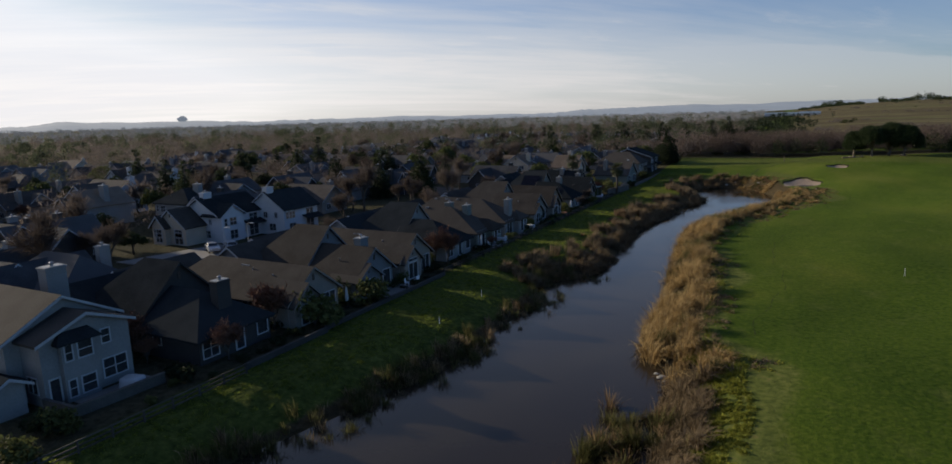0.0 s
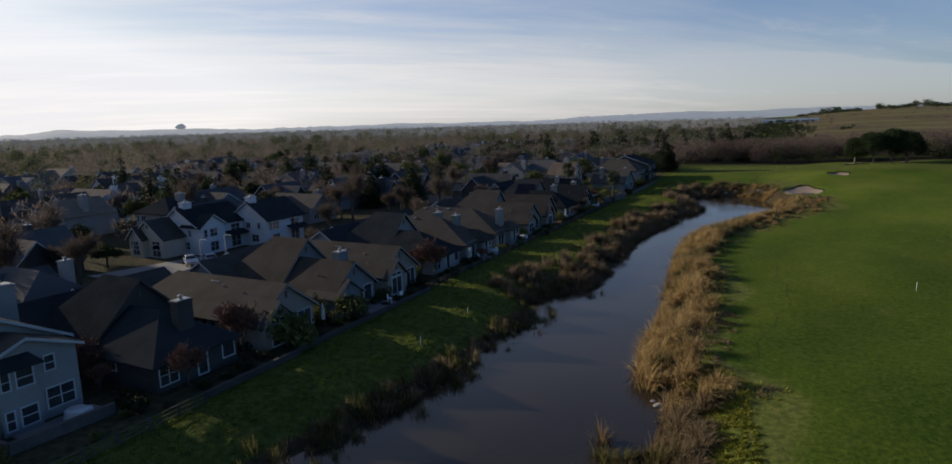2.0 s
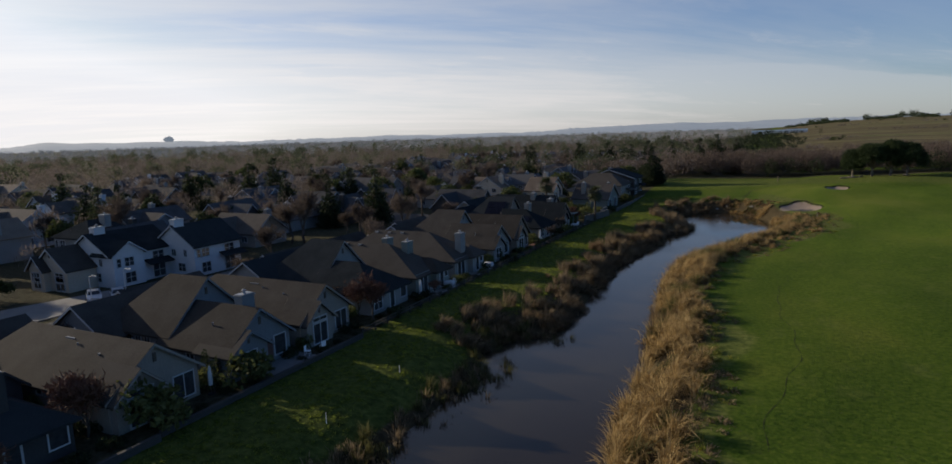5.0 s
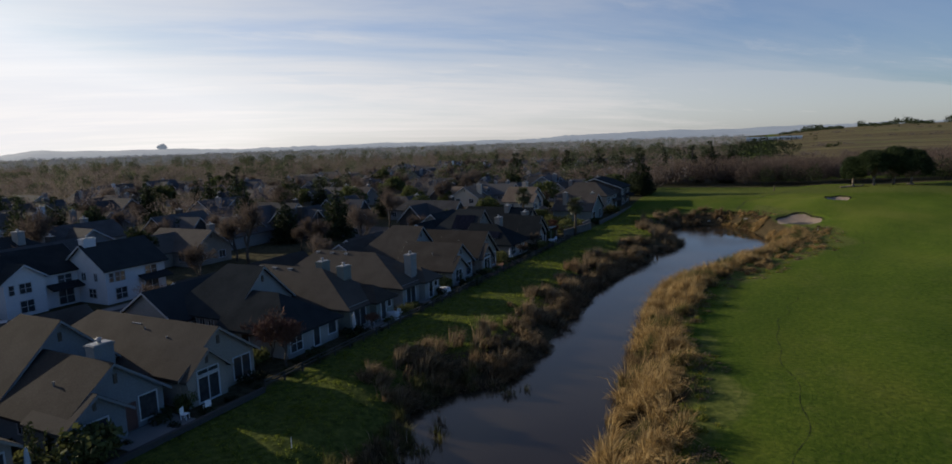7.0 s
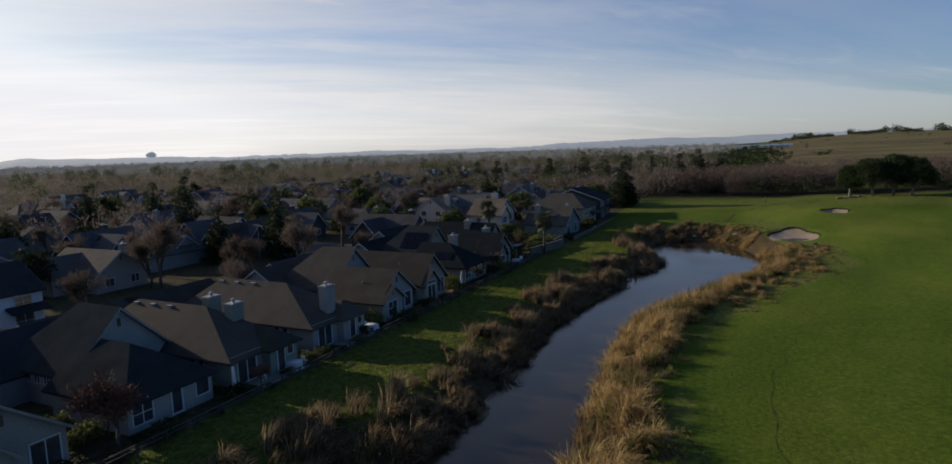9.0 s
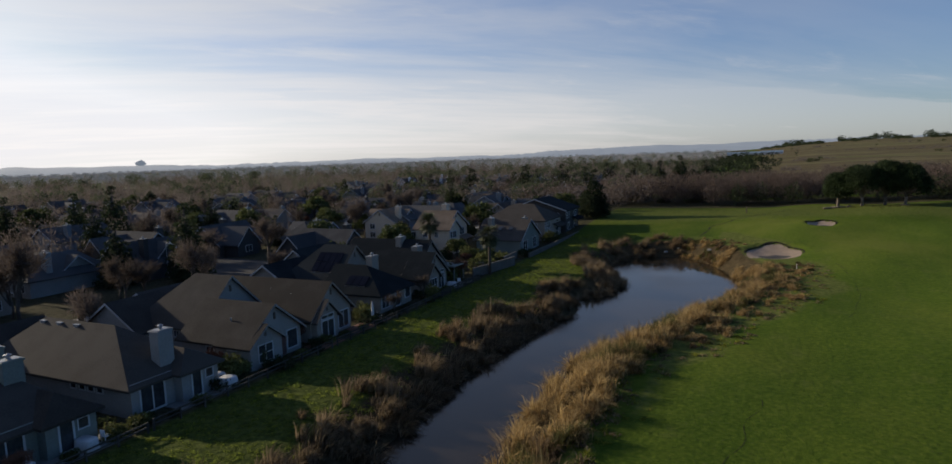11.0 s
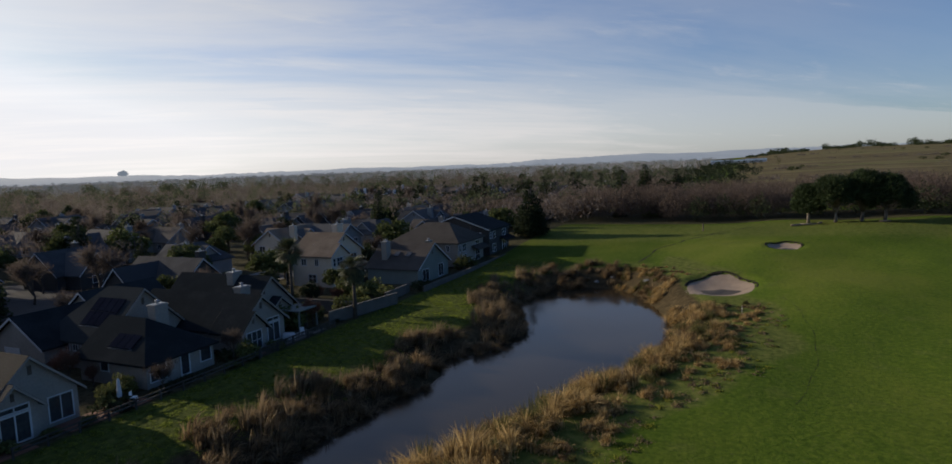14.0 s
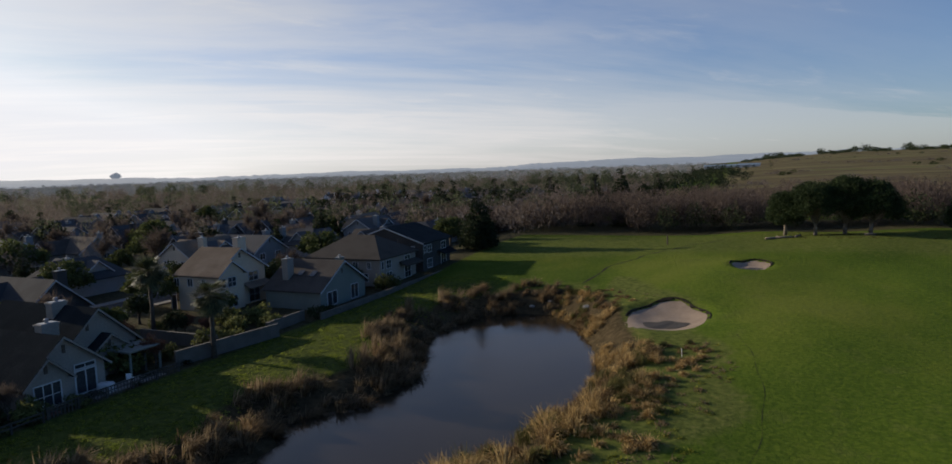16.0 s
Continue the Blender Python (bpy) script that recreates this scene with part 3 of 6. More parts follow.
def block(house, ax, u0, u1, v0, v1, z0, ze, zr, wall, roof, hip0=0.0, hip1=0.0, over=0.45, rake=True):
    """A wing with its ridge along ax between u0 and u1, eaves at ze and ridge at zr; hip0, hip1: how far the ridge stops short of an end."""
    vm, top = (v0 + v1) / 2, ze - 0.02
    s = Shape()
    P = lambda u, v, z: (*flip(ax, u, v), z)
    a = [P(u0, v0, z0), P(u1, v0, z0), P(u1, v1, z0), P(u0, v1, z0), P(u0, v0, top), P(u1, v0, top), P(u1, v1, top), P(u0, v1, top)]
    f = [(0, 1, 5, 4), (2, 3, 7, 6)]
    s.add(a + [P(u0, vm, zr - 0.12), P(u1, vm, zr - 0.12)], f + [((3, 0, 4, 8, 7) if not hip0 else (3, 0, 4, 7)), ((1, 2, 6, 9, 5) if not hip1 else (1, 2, 6, 5)), (4, 5, 6, 7)][:4])
    part("wall", s, wall, house)
    slope = (zr - ze) / ((v1 - v0) / 2)
    zo, th = ze - over * slope, 0.2
    r0, r1 = (u0 + hip0 if hip0 else u0 - over), (u1 - hip1 if hip1 else u1 + over)
    tops = [(u0 - over, v0 - over, zo), (u1 + over, v0 - over, zo), (u1 + over, v1 + over, zo), (u0 - over, v1 + over, zo), (r0, vm, zr), (r1, vm, zr)]
    vs = [P(u, v, z + th * 0.5) for u, v, z in tops] + [P(u, v, z - th * 0.5) for u, v, z in tops]
    fs = [(0, 1, 5, 4), (2, 3, 4, 5), (6, 10, 11, 7), (8, 11, 10, 9), (0, 6, 7, 1), (2, 8, 9, 3)]
    fs += [(1, 2, 5), (7, 11, 8), (1, 7, 8, 2)] if hip1 else [(1, 7, 11, 5), (5, 11, 8, 2)]
    fs += [(3, 0, 4), (9, 10, 6), (3, 9, 6, 0)] if hip0 else [(3, 9, 10, 4), (4, 10, 6, 0)]
    rf = part("roof", Shape().add(vs, fs), roof, house)
    if rake:
        for u, hip in ((u0 - over, hip0), (u1 + over, hip1)):
            if hip:
                continue
            out = 0.03 if u > u0 else -0.03
            t = Shape()
            for v in (v0 - over, v1 + over):
                t.add([P(u + out, v, zo - 0.16), P(u + out, v, zo + 0.07), P(u + out, vm, zr + 0.07), P(u + out, vm, zr - 0.16),
                       P(u - out, v, zo - 0.16), P(u - out, v, zo + 0.07), P(u - out, vm, zr + 0.07), P(u - out, vm, zr - 0.16)],
                      [(0, 1, 2, 3), (4, 7, 6, 5), (0, 4, 5, 1), (1, 5, 6, 2), (2, 6, 7, 3), (3, 7, 4, 0)])
            part("rake_board", t, TRIM if rake is True else rake, rf)
    return rf


FACING = {"E": ((1, 0, 0), (0, 1, 0)), "W": ((-1, 0, 0), (0, -1, 0)), "S": ((0, -1, 0), (1, 0, 0)), "N": ((0, 1, 0), (-1, 0, 0))}


def lattice(c, r, u, n, us, vs):
    """One connected frame: bars fill every cell of the grid but those odd both ways."""
    s, a, b = Shape(), len(us), len(vs)
    for d in (-0.03, 0.07):
        s.v += [tuple(c + r * p + u * q + n * d) for q in vs for p in us]
    solid = lambda i, j: 0 <= i < a - 1 and 0 <= j < b - 1 and not (i % 2 and j % 2)
    at, m = (lambda i, j: j * a + i), a * b
    for j in range(b - 1):
        for i in range(a - 1):
            if not solid(i, j):
                continue
            k = (at(i, j), at(i + 1, j), at(i + 1, j + 1), at(i, j + 1))
            s.f.append(tuple(q + m for q in k))
            for (p, q), (di, dj) in zip(((0, 1), (1, 2), (2, 3), (3, 0)), ((0, -1), (1, 0), (0, 1), (-1, 0))):
                if not solid(i + di, j + dj):
                    s.f.append((k[p], k[q], k[q] + m, k[p] + m))
    return s


def window(house, face, c, w, h, nx=2, ny=1, name="window", frame_mat=None, pane_mat=None, bar=0.10):
    n, r = FACING[face]
    u = (0, 0, 1)
    c = Vector(c)
    us, vs = [-w / 2 - bar / 2, -w / 2 + bar / 2], [-h / 2 - bar / 2, -h / 2 + bar / 2]
    for i in range(1, nx):
        us += [w * (i / nx - 0.5) - bar * 0.35, w * (i / nx - 0.5) + bar * 0.35]
    for j in range(1, ny):
        vs += [h * (j / ny - 0.5) - bar * 0.3, h * (j / ny - 0.5) + bar * 0.3]
    us += [w / 2 - bar / 2, w / 2 + bar / 2]
    vs += [h / 2 - bar / 2, h / 2 + bar / 2]
    s = lattice(c, Vector(r), Vector(u), Vector(n), us, vs)
    fr = part(name, s, frame_mat or TRIM, house, fix=False)
    part("pane", Shape().obox(c, r, u, n, w - 0.02, h - 0.02, -0.02, 0.025), pane_mat or GLASS, fr, fix=False)
    return fr


def vent(house, face, c, w=0.28, h=0.7):
    n, r = FACING[face]
    s = Shape().obox(c, r, (0, 0, 1), n, w, h, -0.02, 0.06)
    for k in range(4):
        s.obox(Vector(c) + Vector((0, 0, (k - 1.5) * h / 4.6)), r, (0, 0, 1), n, w - 0.06, 0.05, 0.06, 0.085)
    part("gable_vent", s, WOOD_DARK, house, fix=False)


def chimney(house, x, y, z0, z1, w=1.0, d=1.3, wall=None):
    s = Shape().box(x - w / 2, x + w / 2, y - d / 2, y + d / 2, z0, z1 - 0.15).box(x - w / 2 - 0.08, x + w / 2 + 0.08, y - d / 2 - 0.08, y + d / 2 + 0.08, z1 - 0.15, z1)
    ch = part("chimney", s, wall or WALL_GREY, house, fix=False)
    c = Shape().box(x - w / 2 + 0.05, x + w / 2 - 0.05, y - d / 2 + 0.05, y + d / 2 - 0.05, z1 + 0.004, z1 + 0.06)
    c.tube([(x, y, z1 + 0.06), (x, y, z1 + 0.36)], [0.15, 0.15], 8).tube([(x, y, z1 + 0.36), (x, y, z1 + 0.46)], [0.26, 0.05], 8)
    part("chimney_cap", c, METAL, ch, "galvanised chimney cap", fix=False)


def roof_pipe(house, x, y, z, tall=0.5, r=0.06):
    part("vent_pipe", Shape().tube([(x, y, z - 0.3), (x, y, z + tall)], [r, r], 7).tube([(x, y, z + tall), (x, y, z + tall + 0.06)], [r * 1.5, r * 1.5], 7), METAL, house, fix=False)


def skylight(house, x, y, z):
    part("roof_vent", Shape().box(x - 0.28, x + 0.28, y - 0.22, y + 0.22, z - 0.2, z + 0.12).box(x - 0.33, x + 0.33, y - 0.27, y + 0.27, z + 0.12, z + 0.16), METAL, house, fix=False)


def french_doors(h, y, w=1.9, x=0.0, tall=2.1, transom=True):
    window(h, "E", (x, y, 0.12 + tall / 2), w, tall, 2, 1, "garden_door", bar=0.14)
    if transom:
        window(h, "E", (x, y, 0.12 + tall + 0.38), w, 0.42, 2, 1, "transom_window")


def tall_rear(h, x1, yc, wall, roof, half=4.5, ridge=7.5, length=9.5):
    """The higher middle of a house with a gable to the garden, and the lower garage towards the street."""
    block(h, "x", x1 - length, x1, yc - half, yc + half, 0, 3.2, ridge, wall, roof, hip0=4.5, rake=wall)
    vent(h, "E", (x1, yc, ridge - 1.3))
    for k in range(3):
        window(h, "S", (x1 - 3.2 - k * 1.3, yc - half, 2.15), 0.8, 0.7)
    block(h, "y", yc - half - 2.2, yc + 1.5, x1 - length - 5.0, x1 - length + 3.5, 0, 2.7, 5.4, wall, roof)
    window(h, "S", (x1 - length - 1.6, yc - half - 2.2, 1.1), 2.4, 2.1, 1, 4, "garage_door", pane_mat=TRIM)


def wing_gable_house(at, wall, roof, chim=(-2.4, 1.0), label="", w=7.6, rear=1.3):
    h = thing("house", at, label, "house", "houses along the pond")
    b = w / 2
    block(h, "x", -8.5, 0, -b, b, 0, 2.6, 5.55, wall, roof, rake=wall)
    block(h, "x", -3.2, 0.7, -b - 0.15, 0.25, 0, 2.5, 4.05, wall, roof, rake=wall)
    vent(h, "E", (0, 0.2, 4.35))
    vent(h, "E", (0.7, -b / 2, 3.2), 0.24, 0.55)
    window(h, "E", (0.7, -b / 2 - 0.1, 1.35), 1.9, 1.7, 2, 2)
    part("door", Shape().box(0.0, 0.08, 0.6, 1.5, 0.1, 2.15), DOOR_MAT, h, fix=False)
    window(h, "E", (0, 2.5, 1.45), 1.5, 1.9, 1, 1)
    window(h, "S", (-4.6, -b, 1.5), 1.0, 0.9)
    window(h, "S", (-1.6, -b - 0.15, 2.0), 1.3, 0.3, 1, 1)
    tall_rear(h, -8.0, rear, wall, roof)
    if chim:
        chimney(h, chim[0], chim[1], 3.0, 6.5, 1.0, 1.5, wall)
    roof_pipe(h, -3.5, -2.0, 4.0, 0.35)
    return h


def long_gable_house(at, wall, roof, label="", w=7.4, ridge=5.6):
    h = thing("house", at, label, "house", "houses along the pond")
    b = w / 2
    block(h, "x", -19, 0, -b - 0.3, b, 0, 2.75, ridge, wall, roof, hip0=3.5, rake=wall)
    block(h, "x", -2.6, 0.8, -b - 0.2, -0.1, 0, 2.7, 4.4, wall, roof, rake=wall)
    vent(h, "E", (0, 0.0, ridge - 1.1))
    vent(h, "E", (0.8, -b / 2 - 0.1, 3.5), 0.24, 0.6)
    french_doors(h, -b / 2 - 0.1, 2.1, 0.8)
    window(h, "E", (0, b - 1.4, 1.35), 1.9, 2.0, 2, 1)
    for k in range(3):
        window(h, "S", (-6.0 - k * 1.2, -b - 0.3, 2.0), 0.8, 0.6, 1, 1)
    for x, y, z in ((-4.2, -1.6, 4.35), (-7.5, -1.2, 4.7), (-11.5, 1.0, 4.8)):
        roof_pipe(h, x, y, z, 0.35)
    part("roof_flashing", Shape().box(-9.6, -8.4, -0.9, -0.6, 5.05, 5.25), METAL, h, fix=False)
    block(h, "y", -b - 4.0, 2.0, -25, -18, 0, 2.7, 5.0, wall, roof)
    window(h, "S", (-21.5, -b - 4.0, 1.1), 2.4, 2.1, 1, 4, "garage_door", pane_mat=TRIM)
    return h


def wing_hip_house(at, wall, roof, label="", w=7.6, rear=1.5, chim=None, solar=False):
    h = thing("house", at, label, "house", "houses along the pond")
    b = w / 2
    block(h, "x", -9.0, 0, -b, b, 0, 2.55, 5.3, wall, roof, hip1=4.4, rake=wall)
    window(h, "E", (0, -b + 1.2, 1.35), 1.7, 1.7, 2, 2)
    window(h, "E", (0, 0.35, 1.2), 1.0, 2.1, 1, 1, "garden_door", bar=0.14)
    window(h, "E", (0, b - 1.0, 1.5), 1.3, 1.5, 1, 1)
    window(h, "S", (-5.5, -b, 1.6), 1.1, 0.8, 1, 1)
    tall_rear(h, -8.5, rear, wall, roof)
    if chim:
        chimney(h, chim[0], chim[1], 3.0, 6.4, 1.0, 1.5, wall)
    if solar:
        def panels(name_at, cols, rows, slope, y0, z0, x0):
            rack = part("solar_panel", Shape().box(x0 - 0.05, x0 + cols * 1.04, y0 - 0.02, y0 + 0.02, z0 + 0.1, z0 + 0.14), METAL, h)
            k = math.atan(slope)
            for i in range(cols):
                for j in range(rows):
                    c = (x0 + 0.5 + i * 1.04, y0 + (0.85 + j * 1.7) * math.cos(k), z0 + 0.2 + (0.85 + j * 1.7) * math.sin(k))
                    part("panel", Shape().obox(c, (1, 0, 0), (0, math.cos(k), math.sin(k)), (0, -math.sin(k), math.cos(k)), 0.98, 1.62, 0.0, 0.05), SOLAR, rack, fix=False)
        panels("wing", 3, 1, 2.75 / b, -b + 0.7, 2.55 + 0.7 * 2.75 / b, -5.8)
        panels("rear", 4, 2, 4.3 / 4.5, rear - 4.5 + 0.9, 3.2 + 0.9 * 4.3 / 4.5, -13.4)
    return h


def long_hip_house(at, wall, roof, label="", w=7.0, chims=(), length=20.0):
    h = thing("house", at, label, "house", "houses along the pond")
    b = w / 2
    block(h, "x", -length, 0, -b, b, 0, 2.75, 5.9, wall, roof, hip1=6.5, hip0=4.0, rake=wall)
    block(h, "x", -5.5, 0.9, 0.2, b + 0.2, 0, 2.7, 3.9, wall, roof, hip1=1.6, rake=wall)
    french_doors(h, -b / 2, 2.2, 0.0, transom=False)
    window(h, "E", (0.9, b / 2 - 0.2, 1.2), 1.0, 2.1, 1, 1, "garden_door", bar=0.14)
    window(h, "E", (0.9, b - 0.75, 1.75), 0.8, 0.8, 1, 1)
    for k in range(4):
        window(h, "S", (-3.6 - k * 1.1, -b, 2.0), 0.75, 0.65, 1, 1)
    for x, y, z1 in chims:
        chimney(h, x, y, 2.0, z1, 1.0, 1.4, wall)
    for x in (-11.0, -13.4, -15.8):
        skylight(h, x, -0.3, 5.65)
    block(h, "y", -b - 4.5, 2.5, -length - 5, -length + 2, 0, 2.7, 5.0, wall, roof)
    return h


ROW = "houses along the pond"
wing_hip_house((-42, 54.6, 2.0), WALL_BROWN, ROOF_DARK, "dark brown one-storey house with a dark hipped shingle roof", w=8.2, rear=1.0, chim=(-2.3, 0.6))
long_gable_house((-42, 65.2, 2.0), WALL_BEIGE, ROOF_BROWN, "long beige house with a brown shingle gable roof")
wing_gable_house((-42, 75.7, 2.0), WALL_BLUE, ROOF_BROWN, (-2.3, 0.8), "blue-grey house with a brown gable roof and broad chimney")
long_gable_house((-42, 85.0, 2.0), WALL_BEIGE, ROOF_BROWN, "beige house with twin garden gables and vented roof")
wing_hip_house((-42, 96.8, 2.0), WALL_GREY, ROOF_DARK, "pale grey house with a dark hipped roof over three garden openings", rear=2.0)
long_hip_house((-42, 106.2, 2.0), WALL_SAGE, ROOF_BROWN, "sage green house with a long brown hipped roof", chims=((-4.2, 1.2, 6.2), (-8.0, 2.0, 6.4)))
long_hip_house((-42, 117.0, 2.0), WALL_GREY, ROOF_BROWN, "grey house with a brown hipped roof and tall square chimney", chims=((-1.2, 0.3, 6.0),), w=7.4)
wing_gable_house((-42, 128.9, 2.0), WALL_GREY, ROOF_BROWN, None, "pale grey gabled house with a dark red garden door", rear=2.4)
long_gable_house((-42, 138.0, 2.0), WALL_BEIGE, ROOF_BROWN, "beige gabled house with white french doors to the garden", w=6.8, ridge=6.0)
wing_hip_house((-42, 151.4, 2.0), WALL_BEIGE, ROOF_DARK, "beige house with a dark hipped roof carrying blue solar panels", rear=3.0, chim=(-4.6, 1.6), solar=True)


def two_gable_house(at, wall, roof):
    h = thing("house", at, "light beige house with stepped gables and a dark roof", "house", ROW)
    block(h, "x", -16, 0, -3.6, 3.6, 0, 2.6, 5.6, wall, roof, rake=wall)
    block(h, "x", -3, 0.8, -3.7, -0.2, 0, 2.6, 4.3, wall, roof, rake=wall)
    block(h, "x", -18, -4, 2.0, 10.0, 0, 2.8, 6.5, wall, roof, rake=wall)
    block(h, "x", -6, -3.0, 4.4, 8.4, 0, 2.5, 4.0, wall, roof, rake=wall)
    block(h, "y", -6.0, 3.0, -25, -16, 0, 2.8, 6.2, wall, roof)
    for p in ((0, 0.1, 4.5), (0.8, -2.0, 3.4), (-4.0, 5.0, 4.9), (-3.0, 6.4, 3.1)):
        vent(h, "E", p)
    french_doors(h, 1.8, 1.9)
    window(h, "E", (0.8, -2.0, 1.2), 2.2, 2.0, 3, 2)
    window(h, "E", (-3.0, 6.4, 1.4), 1.7, 1.1, 2, 1)
    chimney(h, -3.4, 1.0, 3.0, 6.3, 1.0, 1.5, wall)
    chimney(h, -9.0, 5.5, 3.0, 7.0, 1.0, 1.5, wall)
    pr = Shape().box(-3.0, 0.2, 6.0, 9.6, 2.35, 2.5)
    for px_, py_ in ((0.0, 6.2), (0.0, 9.4)):
        pr.box(px_ - 0.08, px_ + 0.08, py_ - 0.08, py_ + 0.08, 0, 2.35)
    part("porch", pr, WALL_SAGE, h, "grey-green flat porch roof on posts", fix=False)
    return h


two_gable_house((-42, 162.0, 2.0), WALL_BEIGE, ROOF_DARK)


def storey_house(at, wall, roof, label, w=11.0, deep=12.0, eave=5.3, ridge=7.6, turn=0.0, ax="x", bay=True, chim=None, hip=0.0, group=ROW, porch=True, seed=0):
    """Two storeys with a lower gabled front part, windows in both storeys and a porch roof."""
    h = thing("house", at, label, "house", group, turn)
    b = w / 2
    block(h, ax, *((-deep, 0, -b, b) if ax == "x" else (-b, b, -deep, 0)), 0, eave, ridge, wall, roof, hip0=hip, hip1=hip)
    if bay:
        block(h, "x", -3.5, 0.9, -b - 0.02, -0.4, 0, eave, eave + 1.7, wall, roof)
        x1 = 0.9
    else:
        x1 = 0.0
    for y, w_, x in ((-b / 2 - 0.2, 1.5, x1), (b / 2, 1.9, 0.0)):
        window(h, "E", (x, y, eave - 1.3), w_, 1.35, 2, 2)
        window(h, "E", (x, y, 1.25), w_ + 0.2, 1.6 if y < 0 else 2.1, 2, 2)
    window(h, "E", (x1, -b + 0.8, eave - 1.3), 0.7, 1.3, 1, 2)
    for k in range(3):
        window(h, "S", (-2.0 - k * 2.6, -b, eave - 1.25), 1.0 if k else 0.7, 1.1, 2, 1)
    window(h, "S", (-3.0, -b, 1.4), 1.6, 1.3, 2, 2)
    window(h, "S", (-8.0, -b, 1.1), 1.0, 2.1, 1, 1, "door")
    if ax == "x":
        vent(h, "E", (0, 0, ridge - 1.0))
    if porch:
        pr = Shape().add([(0.0, 0.2, 3.2), (1.5, 0.2, 2.6), (1.5, b + 0.2, 2.6), (0.0, b + 0.2, 3.2), (0.0, 0.2, 3.0), (1.5, 0.2, 2.4), (1.5, b + 0.2, 2.4), (0.0, b + 0.2, 3.0)],
                         [(0, 1, 2, 3), (4, 7, 6, 5), (0, 4, 5, 1), (1, 5, 6, 2), (2, 6, 7, 3)])
        part("porch_roof", pr, roof, h)
    if chim:
        chimney(h, chim[0], chim[1], 3.0, ridge + 0.9, 1.1, 1.7, wall)
    return h


# the two-storey neighbour and the ones round the palms
h = thing("house", (-45.8, 43.4, 2.0), "pale grey two-storey house with white windows behind a low wall", "house", ROW)
block(h, "x", -6, 0, -3.5, 3.5, 0, 5.2, 6.6, WALL_GREY, ROOF_BROWN)
block(h, "x", -17, -2.6, -4.6, 4.2, 0, 5.3, 7.7, WALL_GREY, ROOF_BROWN, hip0=3.0)
block(h, "x", -12, -0.8, -6.6, -4.4, 0, 2.5, 3.1, WALL_GREY, ROOF_DARK)
part("bay_wall", Shape().box(0, 0.45, -2.2, 0.4, 0.0, 4.75), WALL_GREY, h)
part("bay_roof", Shape().add([(0, -2.6, 4.8), (0.8, -2.6, 4.72), (0.8, 0.8, 4.72), (0, 0.8, 4.8), (0, -2.0, 5.5), (0, 0.2, 5.5), (0, -2.6, 4.65), (0.8, -2.6, 4.6), (0.8, 0.8, 4.6), (0, 0.8, 4.65)],
                             [(1, 2, 5, 4), (0, 1, 4), (2, 3, 5), (6, 9, 8, 7), (0, 6, 7, 1), (1, 7, 8, 2), (2, 8, 9, 3)]), ROOF_DARK, h)
for y, z, w_, h_, nx in ((-1.7, 3.9, 0.6, 1.3, 1), (-0.45, 3.9, 1.15, 1.35, 1), (-1.7, 1.05, 0.6, 1.4, 1), (-0.45, 1.05, 1.15, 1.4, 1)):
    window(h, "E", (0.45, y, z), w_, h_, nx, 2)
window(h, "E", (0, 1.5, 4.2), 0.75, 1.2, 1, 2)
window(h, "E", (0, 2.0, 1.5), 2.0, 1.6, 2, 2)
window(h, "E", (0, -2.75, 1.1), 0.8, 2.05, 1, 1, "door", bar=0.12)
window(h, "S", (-1.5, -3.5, 1.6), 1.3, 1.3, 2, 1)
for k in range(3):
    window(h, "S", (-3.3 - k * 0.75, -4.6, 4.4), 0.5, 0.7, 1, 1)
chimney(h, -11.0, 4.0, 3.0, 8.4, 1.3, 1.8, WALL_GREY)
storey_house((-56.0, 197.0, 2.0), WALL_CREAM, ROOF_TAN, "cream two-storey house with a tan gable roof and tall chimney", w=9.8, deep=7.0, eave=5.3, ridge=8.4, chim=(-5.0, 5.2))
h = thing("house", (-42, 202.2, 2.0), "blue-grey low house with a fawn gable roof and skylight openings", "house", ROW)
block(h, "x", -9.5, 0, -5.2, 5.6, 0, 2.8, 6.2, WALL_SAGE, ROOF_FAWN)
window(h, "E", (0, -2.6, 1.3), 2.2, 1.9, 2, 1)
window(h, "E", (0, 2.8, 1.35), 1.8, 2.1, 2, 1)
vent(h, "E", (0, 0, 4.8))
chimney(h, -1.6, 1.8, 3, 6.4, 0.9, 1.0, WALL_SAGE)
chimney(h, -7, -3.2, 3, 6.8, 1.0, 1.3, WALL_BEIGE)
for x in (-3.0, -5.2):
    part("skylight", Shape().obox((x, -2.6, 4.62), (1, 0, 0), (0, 0.85, 0.53), (0, -0.53, 0.85), 0.9, 1.2, 0.0, 0.08), GLASS, h, fix=False)
storey_house((-42.3, 218.4, 2.4), WALL_BEIGE, ROOF_BROWN, "taupe two-storey house with a broad brown hipped roof", w=11.6, deep=14, eave=4.6, ridge=7.6, hip=4.5, bay=False)
storey_house((-41.4, 230.6, 2.8), WALL_BROWN, ROOF_DARK, "dark grey two-storey house with a near-black roof", w=10.6, deep=15, eave=5.2, ridge=7.8, ax="y", bay=False)


